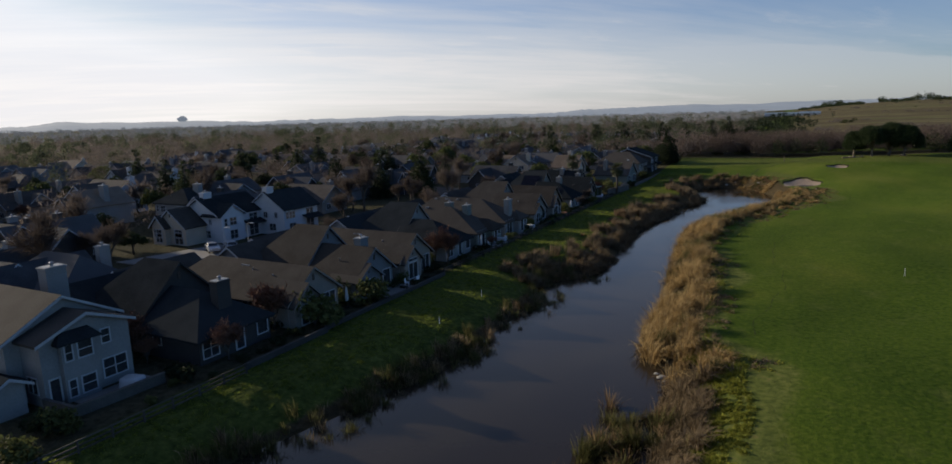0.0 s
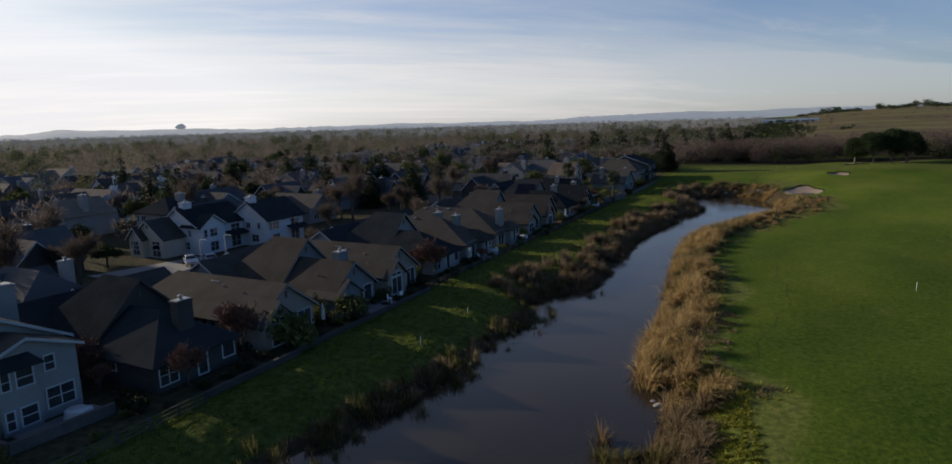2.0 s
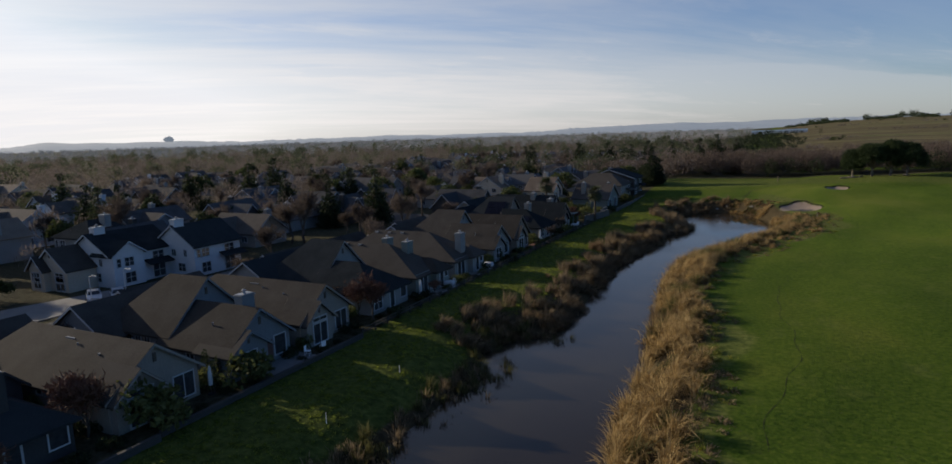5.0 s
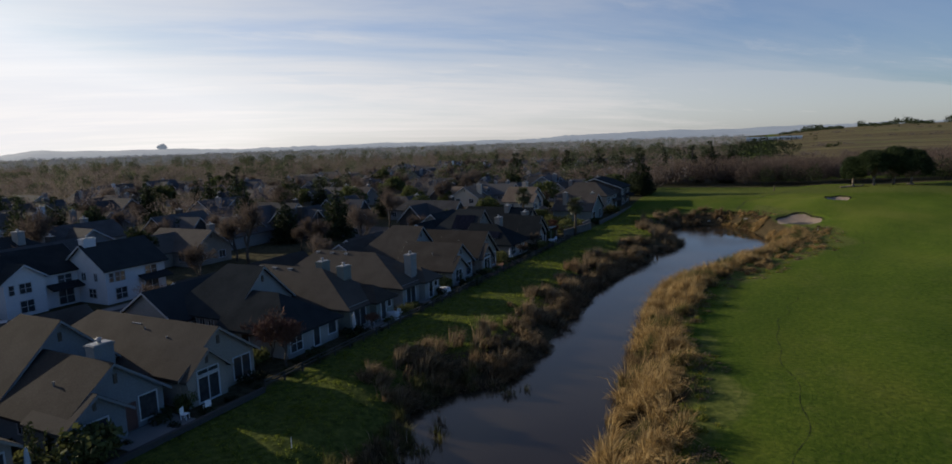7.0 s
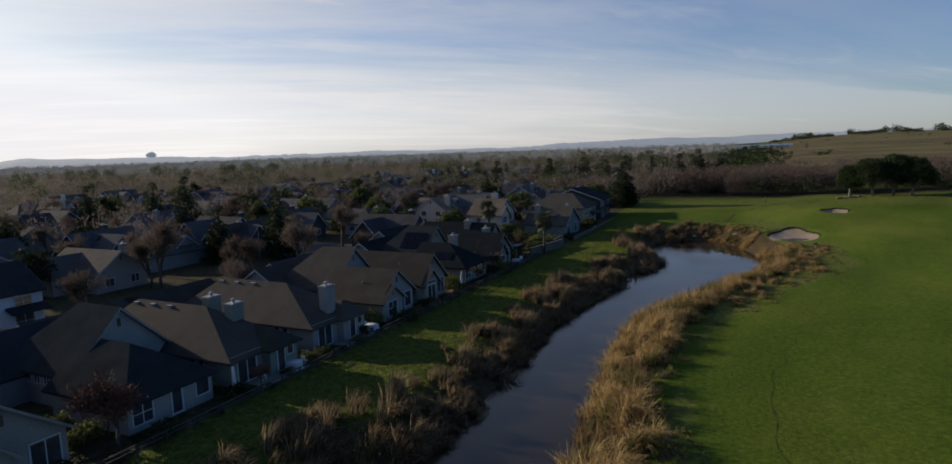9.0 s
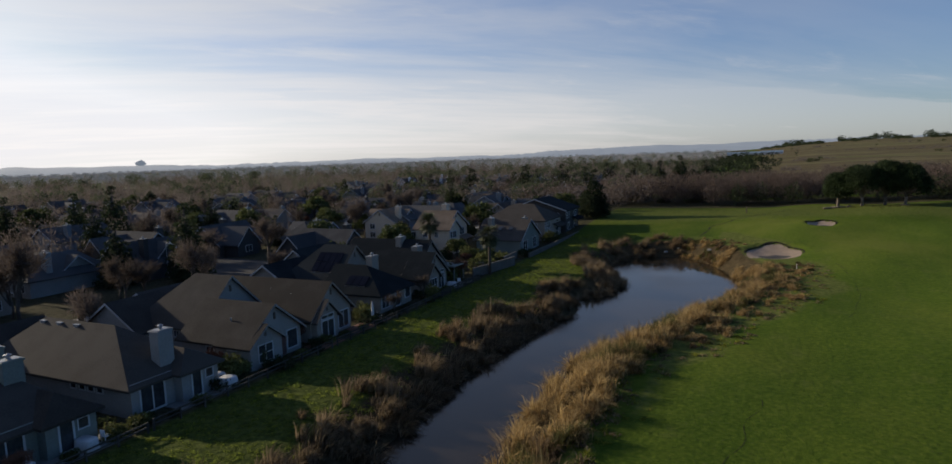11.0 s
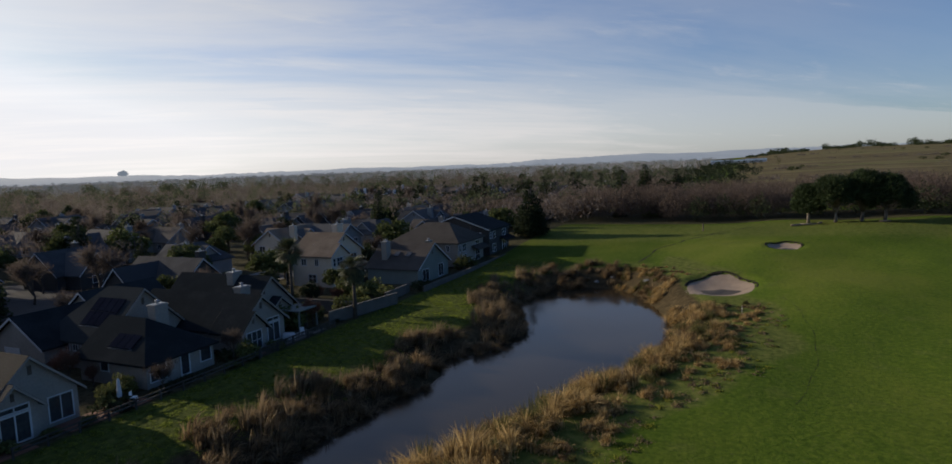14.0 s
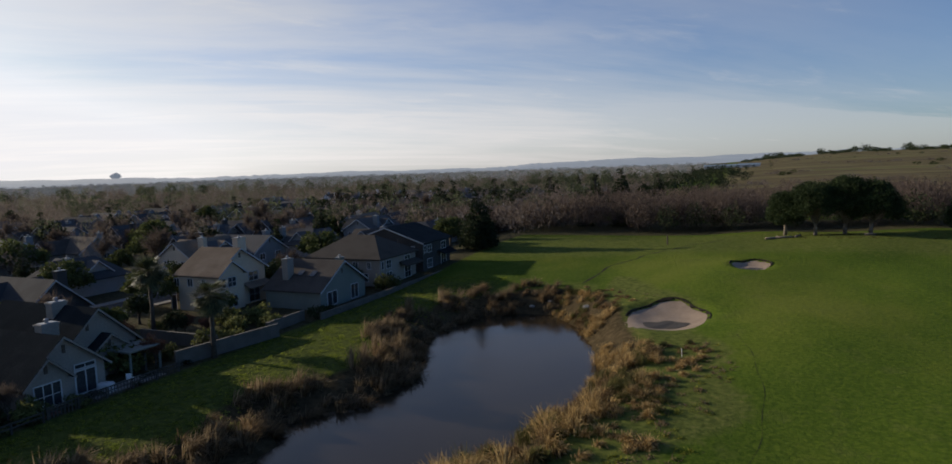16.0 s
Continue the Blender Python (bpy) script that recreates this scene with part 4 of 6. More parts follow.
# ---- second row and further houses ----
BACK = "houses of the neighbourhood"
storey_house((-81.0, 105.4, 2.0), WALL_WHITE, ROOF_DARK, "white two-storey house with a dark gable roof and chimney", w=9.0, deep=9.0, eave=4.9, ridge=7.9, ax="y", bay=False, chim=(-4.5, -3.6), group=BACK)
storey_house((-87.0, 96.5, 2.0), WALL_WHITE, ROOF_DARK, "white two-storey house with a dark porch roof above the drive", w=10.5, deep=9.5, eave=4.9, ridge=7.7, ax="y", bay=True, chim=(-4.8, -3.5), group=BACK)
storey_house((-94.0, 87.0, 2.0), WALL_CREAM, ROOF_BROWN, "cream house with stepped gables beside a parked-car drive", w=7.5, deep=8.0, eave=3.4, ridge=6.2, turn=-90, bay=True, porch=False, chim=(-6.0, 1.5), group=BACK)
storey_house((-112.0, 101.0, 2.0), WALL_GREY, ROOF_DARK, "grey two-storey house with a dark hipped roof", w=11.0, deep=9.0, eave=4.8, ridge=7.4, turn=-90, bay=False, hip=3.0, chim=(-5.0, 2.0), group=BACK)
storey_house((-131.0, 92.0, 2.0), WALL_GREY, ROOF_TAN, "pale house with lit gables among trees", w=9.0, deep=10.0, eave=4.6, ridge=7.6, turn=-90, bay=True, chim=(-5.0, 3.0), group=BACK)


def plain_house(at, wall, roof, turn, label, w=8.5, deep=13.0, eave=2.9, ridge=6.0, hip=0.0, chim=True):
    """A house seen from afar: two crossing wings, a few openings and a chimney."""
    h = thing("house", at, label, "house", BACK, turn)
    b = w / 2
    block(h, "x", -deep, 0, -b, b, 0, eave, ridge, wall, roof, hip0=hip, hip1=hip)
    block(h, "y", -b - 3.5, b - 1.0, -deep + 1.5, -deep + 8.0, 0, eave, ridge - 0.5, wall, roof)
    vent(h, "E", (0, 0, ridge - 1.0)) if not hip else None
    for y in (-b / 2, b / 2):
        window(h, "E", (0, y, 1.45), 1.5, 1.3, 2, 1)
    window(h, "S", (-2.8, -b, 1.5), 1.5, 1.2, 2, 1)
    window(h, "S", (-deep + 4.8, -b - 3.5, 1.5), 2.0, 1.3, 2, 1)
    if eave > 4:
        for y in (-b / 2, b / 2):
            window(h, "E", (0, y, eave - 1.1), 1.4, 1.2, 2, 1)
        window(h, "S", (-2.8, -b, eave - 1.1), 1.4, 1.1, 2, 1)
    if chim:
        chimney(h, -3.5, b - 1.2, 2.0, ridge + 0.6, 0.9, 1.3, wall)
    return h


protos = [
    plain_house((-92, 128, 2), WALL_BEIGE, ROOF_FAWN, 0, "beige one-storey house under a brown roof"),
    plain_house((-104, 139, 2), WALL_GREY, ROOF_GREY_HAZED, -90, "grey one-storey house under a dark roof", hip=3.0),
    plain_house((-98.5, 152, 2), WALL_BROWN, ROOF_GREY_HAZED, -90, "dark shingled house with a pale gable", ridge=6.6),
    plain_house((-152, 132, 2), WALL_WHITE, ROOF_FAWN, 0, "white two-storey house under a brown roof", eave=5.0, ridge=7.8),
    plain_house((-82, 208, 2), WALL_CREAM, ROOF_TAN, -90, "cream house under a tan roof", eave=4.6, ridge=7.4),
    plain_house((-72, 221, 2), WALL_BLUE, ROOF_GREY_HAZED, 0, "blue-grey two-storey house under a dark roof", eave=4.8, ridge=7.4),
]
rng = random.Random(11)
taken = [(-92, 128), (-104, 139), (-98.5, 152), (-152, 132), (-82, 208), (-72, 221), (-81, 105), (-87, 96), (-96, 84), (-112, 101), (-131, 92)]
for x, y, i, a in ((-68, 58, 1, 0), (-84, 62, 1, 90), (-99, 66, 2, 0), (-71, 45, 2, 0), (-88, 46, 1, 0), (-68, 178, 2, 0), (-100, 77, 2, 90), (-108, 68, 1, 0)):
    taken.append((x, y))
    copy_thing(protos[i], pose(x, y, 2.0, 0, 0, a))
spots = [(-66, 243), (-76, 256), (-92, 247), (-62, 262), (-92, 262), (-78, 236), (-98, 222), (-92, 190), (-118, 127), (-135, 162), (-140, 150), (-122, 168), (-104, 229), (-118, 249)]
for gx_ in range(0, 14):
    for gy_ in range(0, 22):
        x, y = -104 - gx_ * 19 + rng.uniform(-4, 4), 74 + gy_ * 19 + rng.uniform(-4, 4)
        if gy_ >= 10:
            x += 40
        spots.append((x, y))
for x, y in spots:
    if len(taken) > 160 or rng.random() < 0.26 or any(math.hypot(x - a, (y - b)) < 13.5 for a, b in taken):
        continue
    if x > -60 and y < 262:
        continue
    taken.append((x, y))
    src = rng.choices(protos, (4, 5, 3, 1, 1, 3))[0]
    copy_thing(src, pose(x, y, 2.0, 0, 0, rng.choice((0, -90, 90, 180, -90, 0)) + rng.uniform(-6, 6)))

# a pale building among the trees beyond the fairway, and low sheds far off
h = thing("house", (-62, 400, 2), "long pale house with a low brown roof among trees", "house", BACK, -90)
block(h, "y", -11, 11, -9, 0, 0, 3.4, 5.6, WALL_WHITE, ROOF_BROWN)
for k in range(5):
    window(h, "E", (0, -8 + k * 4, 1.8), 1.6, 1.5, 2, 1)
for i, (x, y, L) in enumerate(((-40, 1400, 70), (4, 1330, 34))):
    h = thing("shed", (x, y, ground_z(x, y) - 1), "long low blue-grey shed in the far fields", "shed", "sheds in the far fields")
    block(h, "x", -L / 2, L / 2, -9, 9, 0, 5, 7.5, WALL_WHITE, SHED_ROOF)


# ---- streets ----
def sheet(name, pts, z, mat, label, category="road", thick=0.12):
    s = Shape()
    n = len(pts)
    s.add([(x, y, z) for x, y in pts] + [(x, y, z - thick) for x, y in pts], [tuple(range(n)), tuple(range(n, 2 * n))[::-1]] + [(i, n + i, n + (i + 1) % n, (i + 1) % n) for i in range(n)])
    return tagged(new(name, s.mesh(name, mat, True)), label, category, kind="structure")


sheet("road", [(-77, 76), (-70.5, 76), (-70.5, 275), (-77, 275)], 2.06, ASPHALT, "grey asphalt neighbourhood street")
sheet("pavement_west", [(-79, 90), (-77, 90), (-77, 275), (-79, 275)], 2.16, CONCRETE, "pale concrete pavement with a kerb", "pavement", 0.2)
sheet("pavement_east", [(-70.5, 76), (-69, 76), (-69, 275), (-70.5, 275)], 2.16, CONCRETE, "pale concrete pavement with a kerb", "pavement", 0.2)
sheet("drive_court", [(-90, 74), (-79, 74), (-79, 90), (-86, 90)], 2.10, CONCRETE, "pale concrete drive before the white houses", "drive")
sheet("drive_lower", [(-118, 160), (-79, 160), (-79, 176), (-118, 180)], 2.08, ASPHALT, "asphalt court between the houses", "road")

# ---- foliage ----
nrng = np.random.default_rng(5)


def array_mesh(name, verts, faces, mat):
    m = bpy.data.meshes.new(name)
    m.vertices.add(len(verts))
    m.vertices.foreach_set("co", np.ascontiguousarray(verts, dtype=np.float32).ravel())
    k = faces.shape[1]
    m.loops.add(faces.size)
    m.loops.foreach_set("vertex_index", np.ascontiguousarray(faces, dtype=np.int32).ravel())
    m.polygons.add(len(faces))
    m.polygons.foreach_set("loop_start", np.arange(0, faces.size, k, dtype=np.int32))
    m.materials.append(mat)
    m.update(calc_edges=True)
    m.validate()
    return m


def unit(v):
    return v / np.maximum(np.linalg.norm(v, axis=-1, keepdims=True), 1e-9)


def leaves(centres, size, flat=0.0, out=None):
    """Small folded leaf sprays, one quad each, round the given centres."""
    n = len(centres)
    a = unit(nrng.normal(size=(n, 3)))
    if out is not None:
        a = unit(a + out)
    a[:, 2] *= 1 - flat
    b = unit(np.cross(a, nrng.normal(size=(n, 3))))
    s = size * nrng.uniform(0.6, 1.4, (n, 1))
    tip = centres + a * s
    v = np.stack([centres - a * s, centres + b * s * 0.55, tip, centres - b * s * 0.55 + a * s * 0.2], 1).reshape(-1, 3)
    return v, np.arange(n * 4).reshape(n, 4)


def clump_points(blobs, per):
    pts, outs = [], []
    for cx, cy, cz, r, squash in blobs:
        n = max(8, int(per * r * r))
        d = unit(nrng.normal(size=(n, 3)))
        rad = r * nrng.uniform(0.55, 1.08, (n, 1)) * (1 + 0.18 * np.sin(d[:, :1] * 7 + cx) * np.cos(d[:, 1:2] * 6 + cy))
        d2 = d.copy()
        d2[:, 2] *= squash
        pts.append(np.array([cx, cy, cz]) + d2 * rad)
        outs.append(d)
    return np.concatenate(pts), np.concatenate(outs)


def limbs(shape, tips, base_z, top_z, r0, spread=0.25, seed=1):
    rr = random.Random(seed)
    shape.tube([(0, 0, -0.2), (rr.uniform(-.1, .1), rr.uniform(-.1, .1), base_z), (rr.uniform(-spread, spread), rr.uniform(-spread, spread), top_z)], [r0 * 1.25, r0, r0 * 0.35], 8)
    for x, y, z in tips:
        k = rr.uniform(0.0, 0.6)
        p0 = Vector((0, 0, base_z + (top_z - base_z) * k))
        p1 = Vector((x, y, z))
        shape.tube([p0, p0.lerp(p1, 0.5) + Vector((0, 0, 0.12 * (p1 - p0).length)), p1], [r0 * 0.5, r0 * 0.3, r0 * 0.1], 5)


def leafy_tree(name, at, blobs, per, size, mat, trunk_r, label, category="tree", group="", base=1.5, turn=0, bark=BARK):
    t = thing(name, at, label, category, group, turn)
    s = Shape()
    limbs(s, [(b[0] * 0.8, b[1] * 0.8, b[2]) for b in blobs], base, max(b[2] for b in blobs), trunk_r, seed=len(blobs))
    part("trunk", s, bark, t, fix=False, smooth=True)
    pts, outs = clump_points(blobs, per)
    v, f = leaves(pts, size, out=outs * 0.8)
    ob = new("crown", array_mesh("crown", v, f, mat))
    ob.parent = t
    return t


def rand_blobs(seed, n, rx, rz, z0, r, squash=0.8, taper=0.0):
    rr = random.Random(seed)
    out = []
    for i in range(n):
        k = (i + 0.5) / n
        a, q = i * 2.4 + rr.uniform(-.4, .4), math.sqrt(rr.uniform(0.05, 1.0))
        z = z0 + rz * (1 - 0.75 * q * q) * rr.uniform(0.35, 1.0)
        out.append((rx * q * math.cos(a), rx * q * math.sin(a), z, r * rr.uniform(0.7, 1.25), squash))
    return out


def conifer_blobs(seed, tall, wide, n):
    rr = random.Random(seed)
    out = []
    for i in range(n):
        k = i / (n - 1)
        ring = wide * (1 - k) ** 0.65
        for j in range(max(1, int(5 * (1 - k) + 1))):
            a = j * math.tau / max(1, int(5 * (1 - k) + 1)) + i * 1.1
            out.append((ring * math.cos(a) * 0.75, ring * math.sin(a) * 0.75, 1.4 + (tall - 1.4) * k + rr.uniform(-.2, .2), max(0.8, 0.55 * ring + 0.25) * rr.uniform(.85, 1.2), 0.55))
    return out


def bare_tree(name, at, tall, wide, seed, mat, label, twigs=1300, group="", turn=0):
    rr = random.Random(seed)
    t = thing(name, at, label, "tree", group, turn)
    s = Shape()
    tips = []

    def grow(p, d, length, r, level):
        q = p + d * length
        mid = p.lerp(q, 0.5) + Vector((rr.uniform(-1, 1), rr.uniform(-1, 1), rr.uniform(-.3, .6))) * length * 0.07
        s.tube([p, mid, q], [r, r * 0.8, r * 0.55], 6 if level < 2 else 3, cap=level == 0)
        if level >= 2:
            tips.append((mid, d, length))
            tips.append((q, d, length))
        if level == 3:
            return
        for k in range(3 if level else 5):
            nd = (d + Vector((rr.uniform(-1, 1), rr.uniform(-1, 1), rr.uniform(-0.15, 0.7))) * (0.75 if level else 0.62)).normalized()
            grow(p.lerp(q, rr.uniform(0.55, 1.0)), nd, length * rr.uniform(0.62, 0.85), r * 0.55, level + 1)

    grow(Vector((0, 0, -0.2)), Vector((0, 0, 1)), tall * 0.30, tall * 0.022, 0)
    part("trunk", s, BARK, t, fix=False, smooth=True)
    idx_ = nrng.integers(0, len(tips), twigs)
    p = np.array([tips[i][0] for i in idx_]) + nrng.normal(size=(twigs, 3)) * 0.12
    d = unit(np.array([tips[i][1] for i in idx_]) * 0.9 + nrng.normal(size=(twigs, 3)) * 0.75 + np.array([0, 0, 0.25]))
    L = nrng.uniform(0.10, 0.24, (twigs, 1)) * tall * 0.75
    b = unit(np.cross(d, nrng.normal(size=(twigs, 3)))) * 0.036
    bend = p + d * L * 0.55 + nrng.normal(size=(twigs, 3)) * 0.15
    v = np.stack([p, bend + b, p + d * L, bend - b], 1).reshape(-1, 3)
    m = bpy.data.meshes.new("crown")
    m.from_pydata(v.tolist(), [], np.arange(twigs * 4).reshape(-1, 4).tolist())
    m.materials.append(mat)
    ob = new("crown", m)
    ob.parent = t
    return t


WOODS = "garden and street trees"
bare = [
    bare_tree("bare_tree", (-71.7, 145.6, 2), 11.0, 5, 1, TWIG, "leafless brown tree with a wide twiggy crown", 1300, WOODS),
    bare_tree("bare_tree", (-76.0, 112.0, 2), 9.0, 4, 2, TWIG, "leafless brown tree among the houses", 1200, WOODS),
    bare_tree("bare_tree", (-84.0, 173.0, 2), 12.0, 5, 3, TWIG, "tall leafless tree with fine pale twigs", 1400, WOODS),
]
rust = [
    bare_tree("small_tree", (-40.6, 91.3, 2), 5.4, 3, 4, TWIG_RUST, "small rust-brown leafless garden tree", 1700, WOODS),
    bare_tree("small_tree", (-43.2, 60.3, 2), 5.4, 3, 5, TWIG_RUST, "small rust-brown leafless garden tree", 1700, WOODS),
]
ever = [
    leafy_tree("evergreen_tree", (-98, 118, 2), rand_blobs(1, 16, 2.6, 5.0, 2.6, 1.35), 70, 0.30, LEAF_DARK, 0.28, "dark evergreen tree with a rounded uneven crown", group=WOODS),
    leafy_tree("evergreen_tree", (-64, 226, 2), rand_blobs(2, 18, 3.4, 4.6, 3.2, 1.5, 0.7), 60, 0.32, LEAF_OLIVE, 0.3, "olive green tree with a broad crown", group=WOODS),
    leafy_tree("conifer", (-148.5, 187.5, 2), conifer_blobs(3, 12.5, 2.6, 11), 60, 0.26, LEAF_DARK, 0.26, "tall dark conifer above the roofs", group=WOODS),
]
bush = [
    leafy_tree("bush", (-40.3, 63.2, 2), rand_blobs(5, 9, 1.1, 1.2, 0.5, 0.75), 170, 0.16, LEAF_BUSH, 0.08, "rounded olive green garden bush", "bush", "garden shrubs", base=0.4),
    leafy_tree("bush", (-39.8, 72.1, 2), rand_blobs(6, 8, 0.9, 1.3, 0.5, 0.7), 170, 0.16, LEAF_BUSH, 0.08, "yellow-green garden bush by the fence", "bush", "garden shrubs", base=0.4),
    leafy_tree("bush", (-40.2, 101.4, 2), rand_blobs(7, 8, 1.2, 0.6, 0.4, 0.6), 170, 0.15, LEAF_DARK, 0.07, "low dark garden bush", "bush", "garden shrubs", base=0.3),
    leafy_tree("bush", (-43.2, 70.6, 2), [(0, 0, 0.5 + 0.45 * k, 0.5 - 0.03 * k, 1.0) for k in range(6)], 260, 0.13, LEAF_DARK, 0.06, "narrow dark column shrub", "bush", "garden shrubs", base=0.4),
]
rng = random.Random(23)


def clear_of_houses(x, y, gap):
    return all(math.hypot(x + 4 - a, y - b) > gap for a, b in taken)


count = 0
while count < 270:
    x, y = -64 - 190 * rng.random() ** 1.4, rng.uniform(55, 400)
    if y > 285:
        x += rng.uniform(0, 70)
    if -80.5 < x < -68 or (-104 < x < -60 and 72 < y < 114) or (x > -70 and y < 275) or not clear_of_houses(x, y, 6.0):
        continue
    k = rng.random()
    src = rng.choice(bare) if k < 0.50 else (rng.choice(ever) if k < 0.95 else rng.choice(rust))
    sc = rng.uniform(0.6, 1.05) if src in rust else rng.uniform(0.65, 1.15)
    o = copy_thing(src, pose(x, y, 2.0, 0, 0, rng.uniform(0, 360)))
    o.scale = (sc, sc, sc * rng.uniform(0.85, 1.1))
    count += 1
for x, y, kind, i, sc in ((-63, 84, bare, 1, 0.6), (-91, 71, bare, 0, 0.6), (-93, 79, ever, 1, 0.5), (-66, 97, bare, 1, 0.7), (-64, 124, bare, 0, 0.75), (-78.6, 139.5, bare, 2, 0.8), (-67, 158, bare, 1, 0.85), (-66, 171, ever, 1, 0.7),
                          (-39.8, 147.4, bare, 1, 0.42), (-41, 156.8, bare, 0, 0.38), (-43.5, 92.5, rust, 0, 0.9), (-47, 93.4, rust, 1, 0.8), (-40.0, 104, rust, 1, 0.5),
                          (-62, 71, bare, 1, 0.55), (-66, 60, bare, 0, 0.5), (-58, 47.6, rust, 1, 1.1), (-49.5, 49.2, rust, 0, 0.9), (-50, 180.2, ever, 0, 0.45), (-58, 178, ever, 1, 0.5),
                          (-56, 171, ever, 0, 0.4), (-47, 212, ever, 0, 0.5), (-52, 209, ever, 1, 0.6), (-56, 246, ever, 0, 1.0), (-50, 254, ever, 1, 0.9), (-46, 262, ever, 0, 0.8), (-60, 212, bare, 0, 0.7),
                          (-66, 190, ever, 1, 0.8), (-64, 203, ever, 0, 0.95), (-69, 197, ever, 0, 0.8), (-61, 184, ever, 0, 0.55), (-52, 189, ever, 1, 0.5), (-58, 206, ever, 0, 0.7), (-68, 205, bare, 1, 0.8), (-64, 176, bare, 2, 0.6)):
    o = copy_thing(kind[i], pose(x, y, ground_z(x, y), 0, 0, (x * 37 + y * 13) % 360))
    o.scale = (sc, sc, sc)
for x, y, i, sc in ((-41.0, 69.6, 3, 0.9), (-42.6, 71.4, 3, 0.8), (-41.4, 78.9, 2, 0.8), (-41.5, 81.0, 0, 0.7), (-40.6, 87.3, 2, 0.9), (-39.6, 94.0, 2, 1.0), (-40.1, 110.6, 0, 0.6), (-40.2, 113.0, 2, 0.8),
                    (-40.8, 120.6, 2, 0.9), (-42.0, 124.0, 0, 0.9), (-40.2, 125.6, 3, 0.7), (-39.4, 126.8, 2, 1.0), (-41.0, 133.6, 2, 0.8), (-43.4, 123.4, 0, 0.9), (-40.5, 143.0, 2, 1.1),
                    (-42.6, 144.6, 0, 0.8), (-39.9, 150.0, 2, 0.7), (-40.2, 158.0, 0, 0.9), (-41.6, 156.9, 2, 1.0), (-44.5, 168.5, 0, 1.5), (-46.3, 172.0, 0, 1.3), (-43.2, 178.5, 1, 1.2),
                    (-41.4, 180.6, 1, 1.0), (-44.0, 183.4, 0, 1.2), (-40.0, 193.4, 2, 1.3), (-42.0, 187.2, 1, 1.1), (-45.6, 189.0, 0, 1.2), (-47.8, 186.0, 0, 1.4), (-40.6, 211.6, 0, 1.3), (-40.0, 196.0, 2, 1.0),
                    (-41.0, 47.8, 2, 1.1), (-42.0, 37.6, 2, 1.3), (-39.6, 57.2, 2, 0.8), (-40.0, 59.8, 2, 0.7), (-41.2, 38.2, 0, 0.9), (-39.2, 34.4, 0, 1.0)):
    o = copy_thing(bush[i], pose(x, y, ground_z(x, y) - 0.05, 0, 0, (x * 53 + y * 29) % 360))
    o.scale = (sc, sc, sc)

for k in range(44):
    x, y = rng.uniform(-150, -28), rng.uniform(305, 430)
    o = copy_thing(ever[2] if k % 3 else ever[0], pose(x, y, ground_z(x, y), 0, 0, rng.uniform(0, 360)))
    sc = rng.uniform(0.7, 1.15)
    o.scale = (sc * 1.15, sc * 1.15, sc)

# planting between the houses and along the fence
for gy_ in (49.2, 60.0, 70.4, 80.4, 90.6, 101.2, 111.6, 122.8, 133.6, 143.6, 146.0, 157.2, 171.5, 174.5, 182.0):
    for k in range(4):
        x, y = -43.5 - k * 3.6 + rng.uniform(-1, 1), gy_ + rng.uniform(-0.7, 0.7)
        src = bush[2] if rng.random() < 0.6 else bush[0]
        if rng.random() < 0.18:
            src = rust[k % 2]
        sc = rng.uniform(0.5, 0.75) if src in rust else rng.uniform(0.5, 0.95)
        o = copy_thing(src, pose(x, y, 1.95, 0, 0, rng.uniform(0, 360)))
        o.scale = (sc, sc * 0.8, sc)
for k in range(46):
    x, y = rng.uniform(-40.8, -39.1), 44 + k * 2.85 + rng.uniform(-0.6, 0.6)
    src = bush[rng.choice((2, 2, 2, 0))]
    sc = rng.uniform(0.35, 0.7)
    o = copy_thing(src, pose(x, y, 1.95, 0, 0, rng.uniform(0, 360)))
    o.scale = (sc, sc, sc * 0.8)

o = copy_thing(rust[0], pose(-40.9, 52.6, 1.95, 0, 0, 70))
o.scale = (0.95, 0.95, 0.85)
for b_, sc in ((bush[0], 1.7), (bush[1], 1.6), (rust[0], 1.2), (rust[1], 1.25), (ever[2], 1.18)):
    b_.scale = (sc, sc, sc)

# the conifer at the end of the row, and the stone pines beyond the green
leafy_tree("conifer", (-40.2, 247.4, ground_z(-40.2, 247.4)), conifer_blobs(9, 12.4, 3.3, 11), 110, 0.22, LEAF_DARK, 0.3, "dark conifer at the edge of the fairway", base=1.8)
PINES = "stone pines beyond the green"


def dome_blobs(seed, n, wide, low, top, dx=0.0):
    """Rounded lobes over a dome, fuller above, with a ragged underside."""
    rr = random.Random(seed)
    out = []
    for i in range(n):
        a, q = i * 2.39996, math.sqrt((i + 0.5) / n)
        z = low + 1.2 + (top - low - 2.2) * math.sqrt(max(0.0, 1 - (q * 0.98) ** 2.6)) * rr.choice((1.0, 1.0, 1.0, 1.0, 0.72))
        out.append((dx + wide * q * math.cos(a) * rr.uniform(0.85, 1.0), wide * q * math.sin(a) * rr.uniform(0.85, 1.0), z, rr.uniform(0.95, 1.55), 0.85))
        if q > 0.8:
            out.append((dx + wide * q * math.cos(a) * 0.92, wide * q * math.sin(a) * 0.92, low + rr.uniform(0.3, 0.55) * (top - low), rr.uniform(0.9, 1.3), 0.9))
    return out


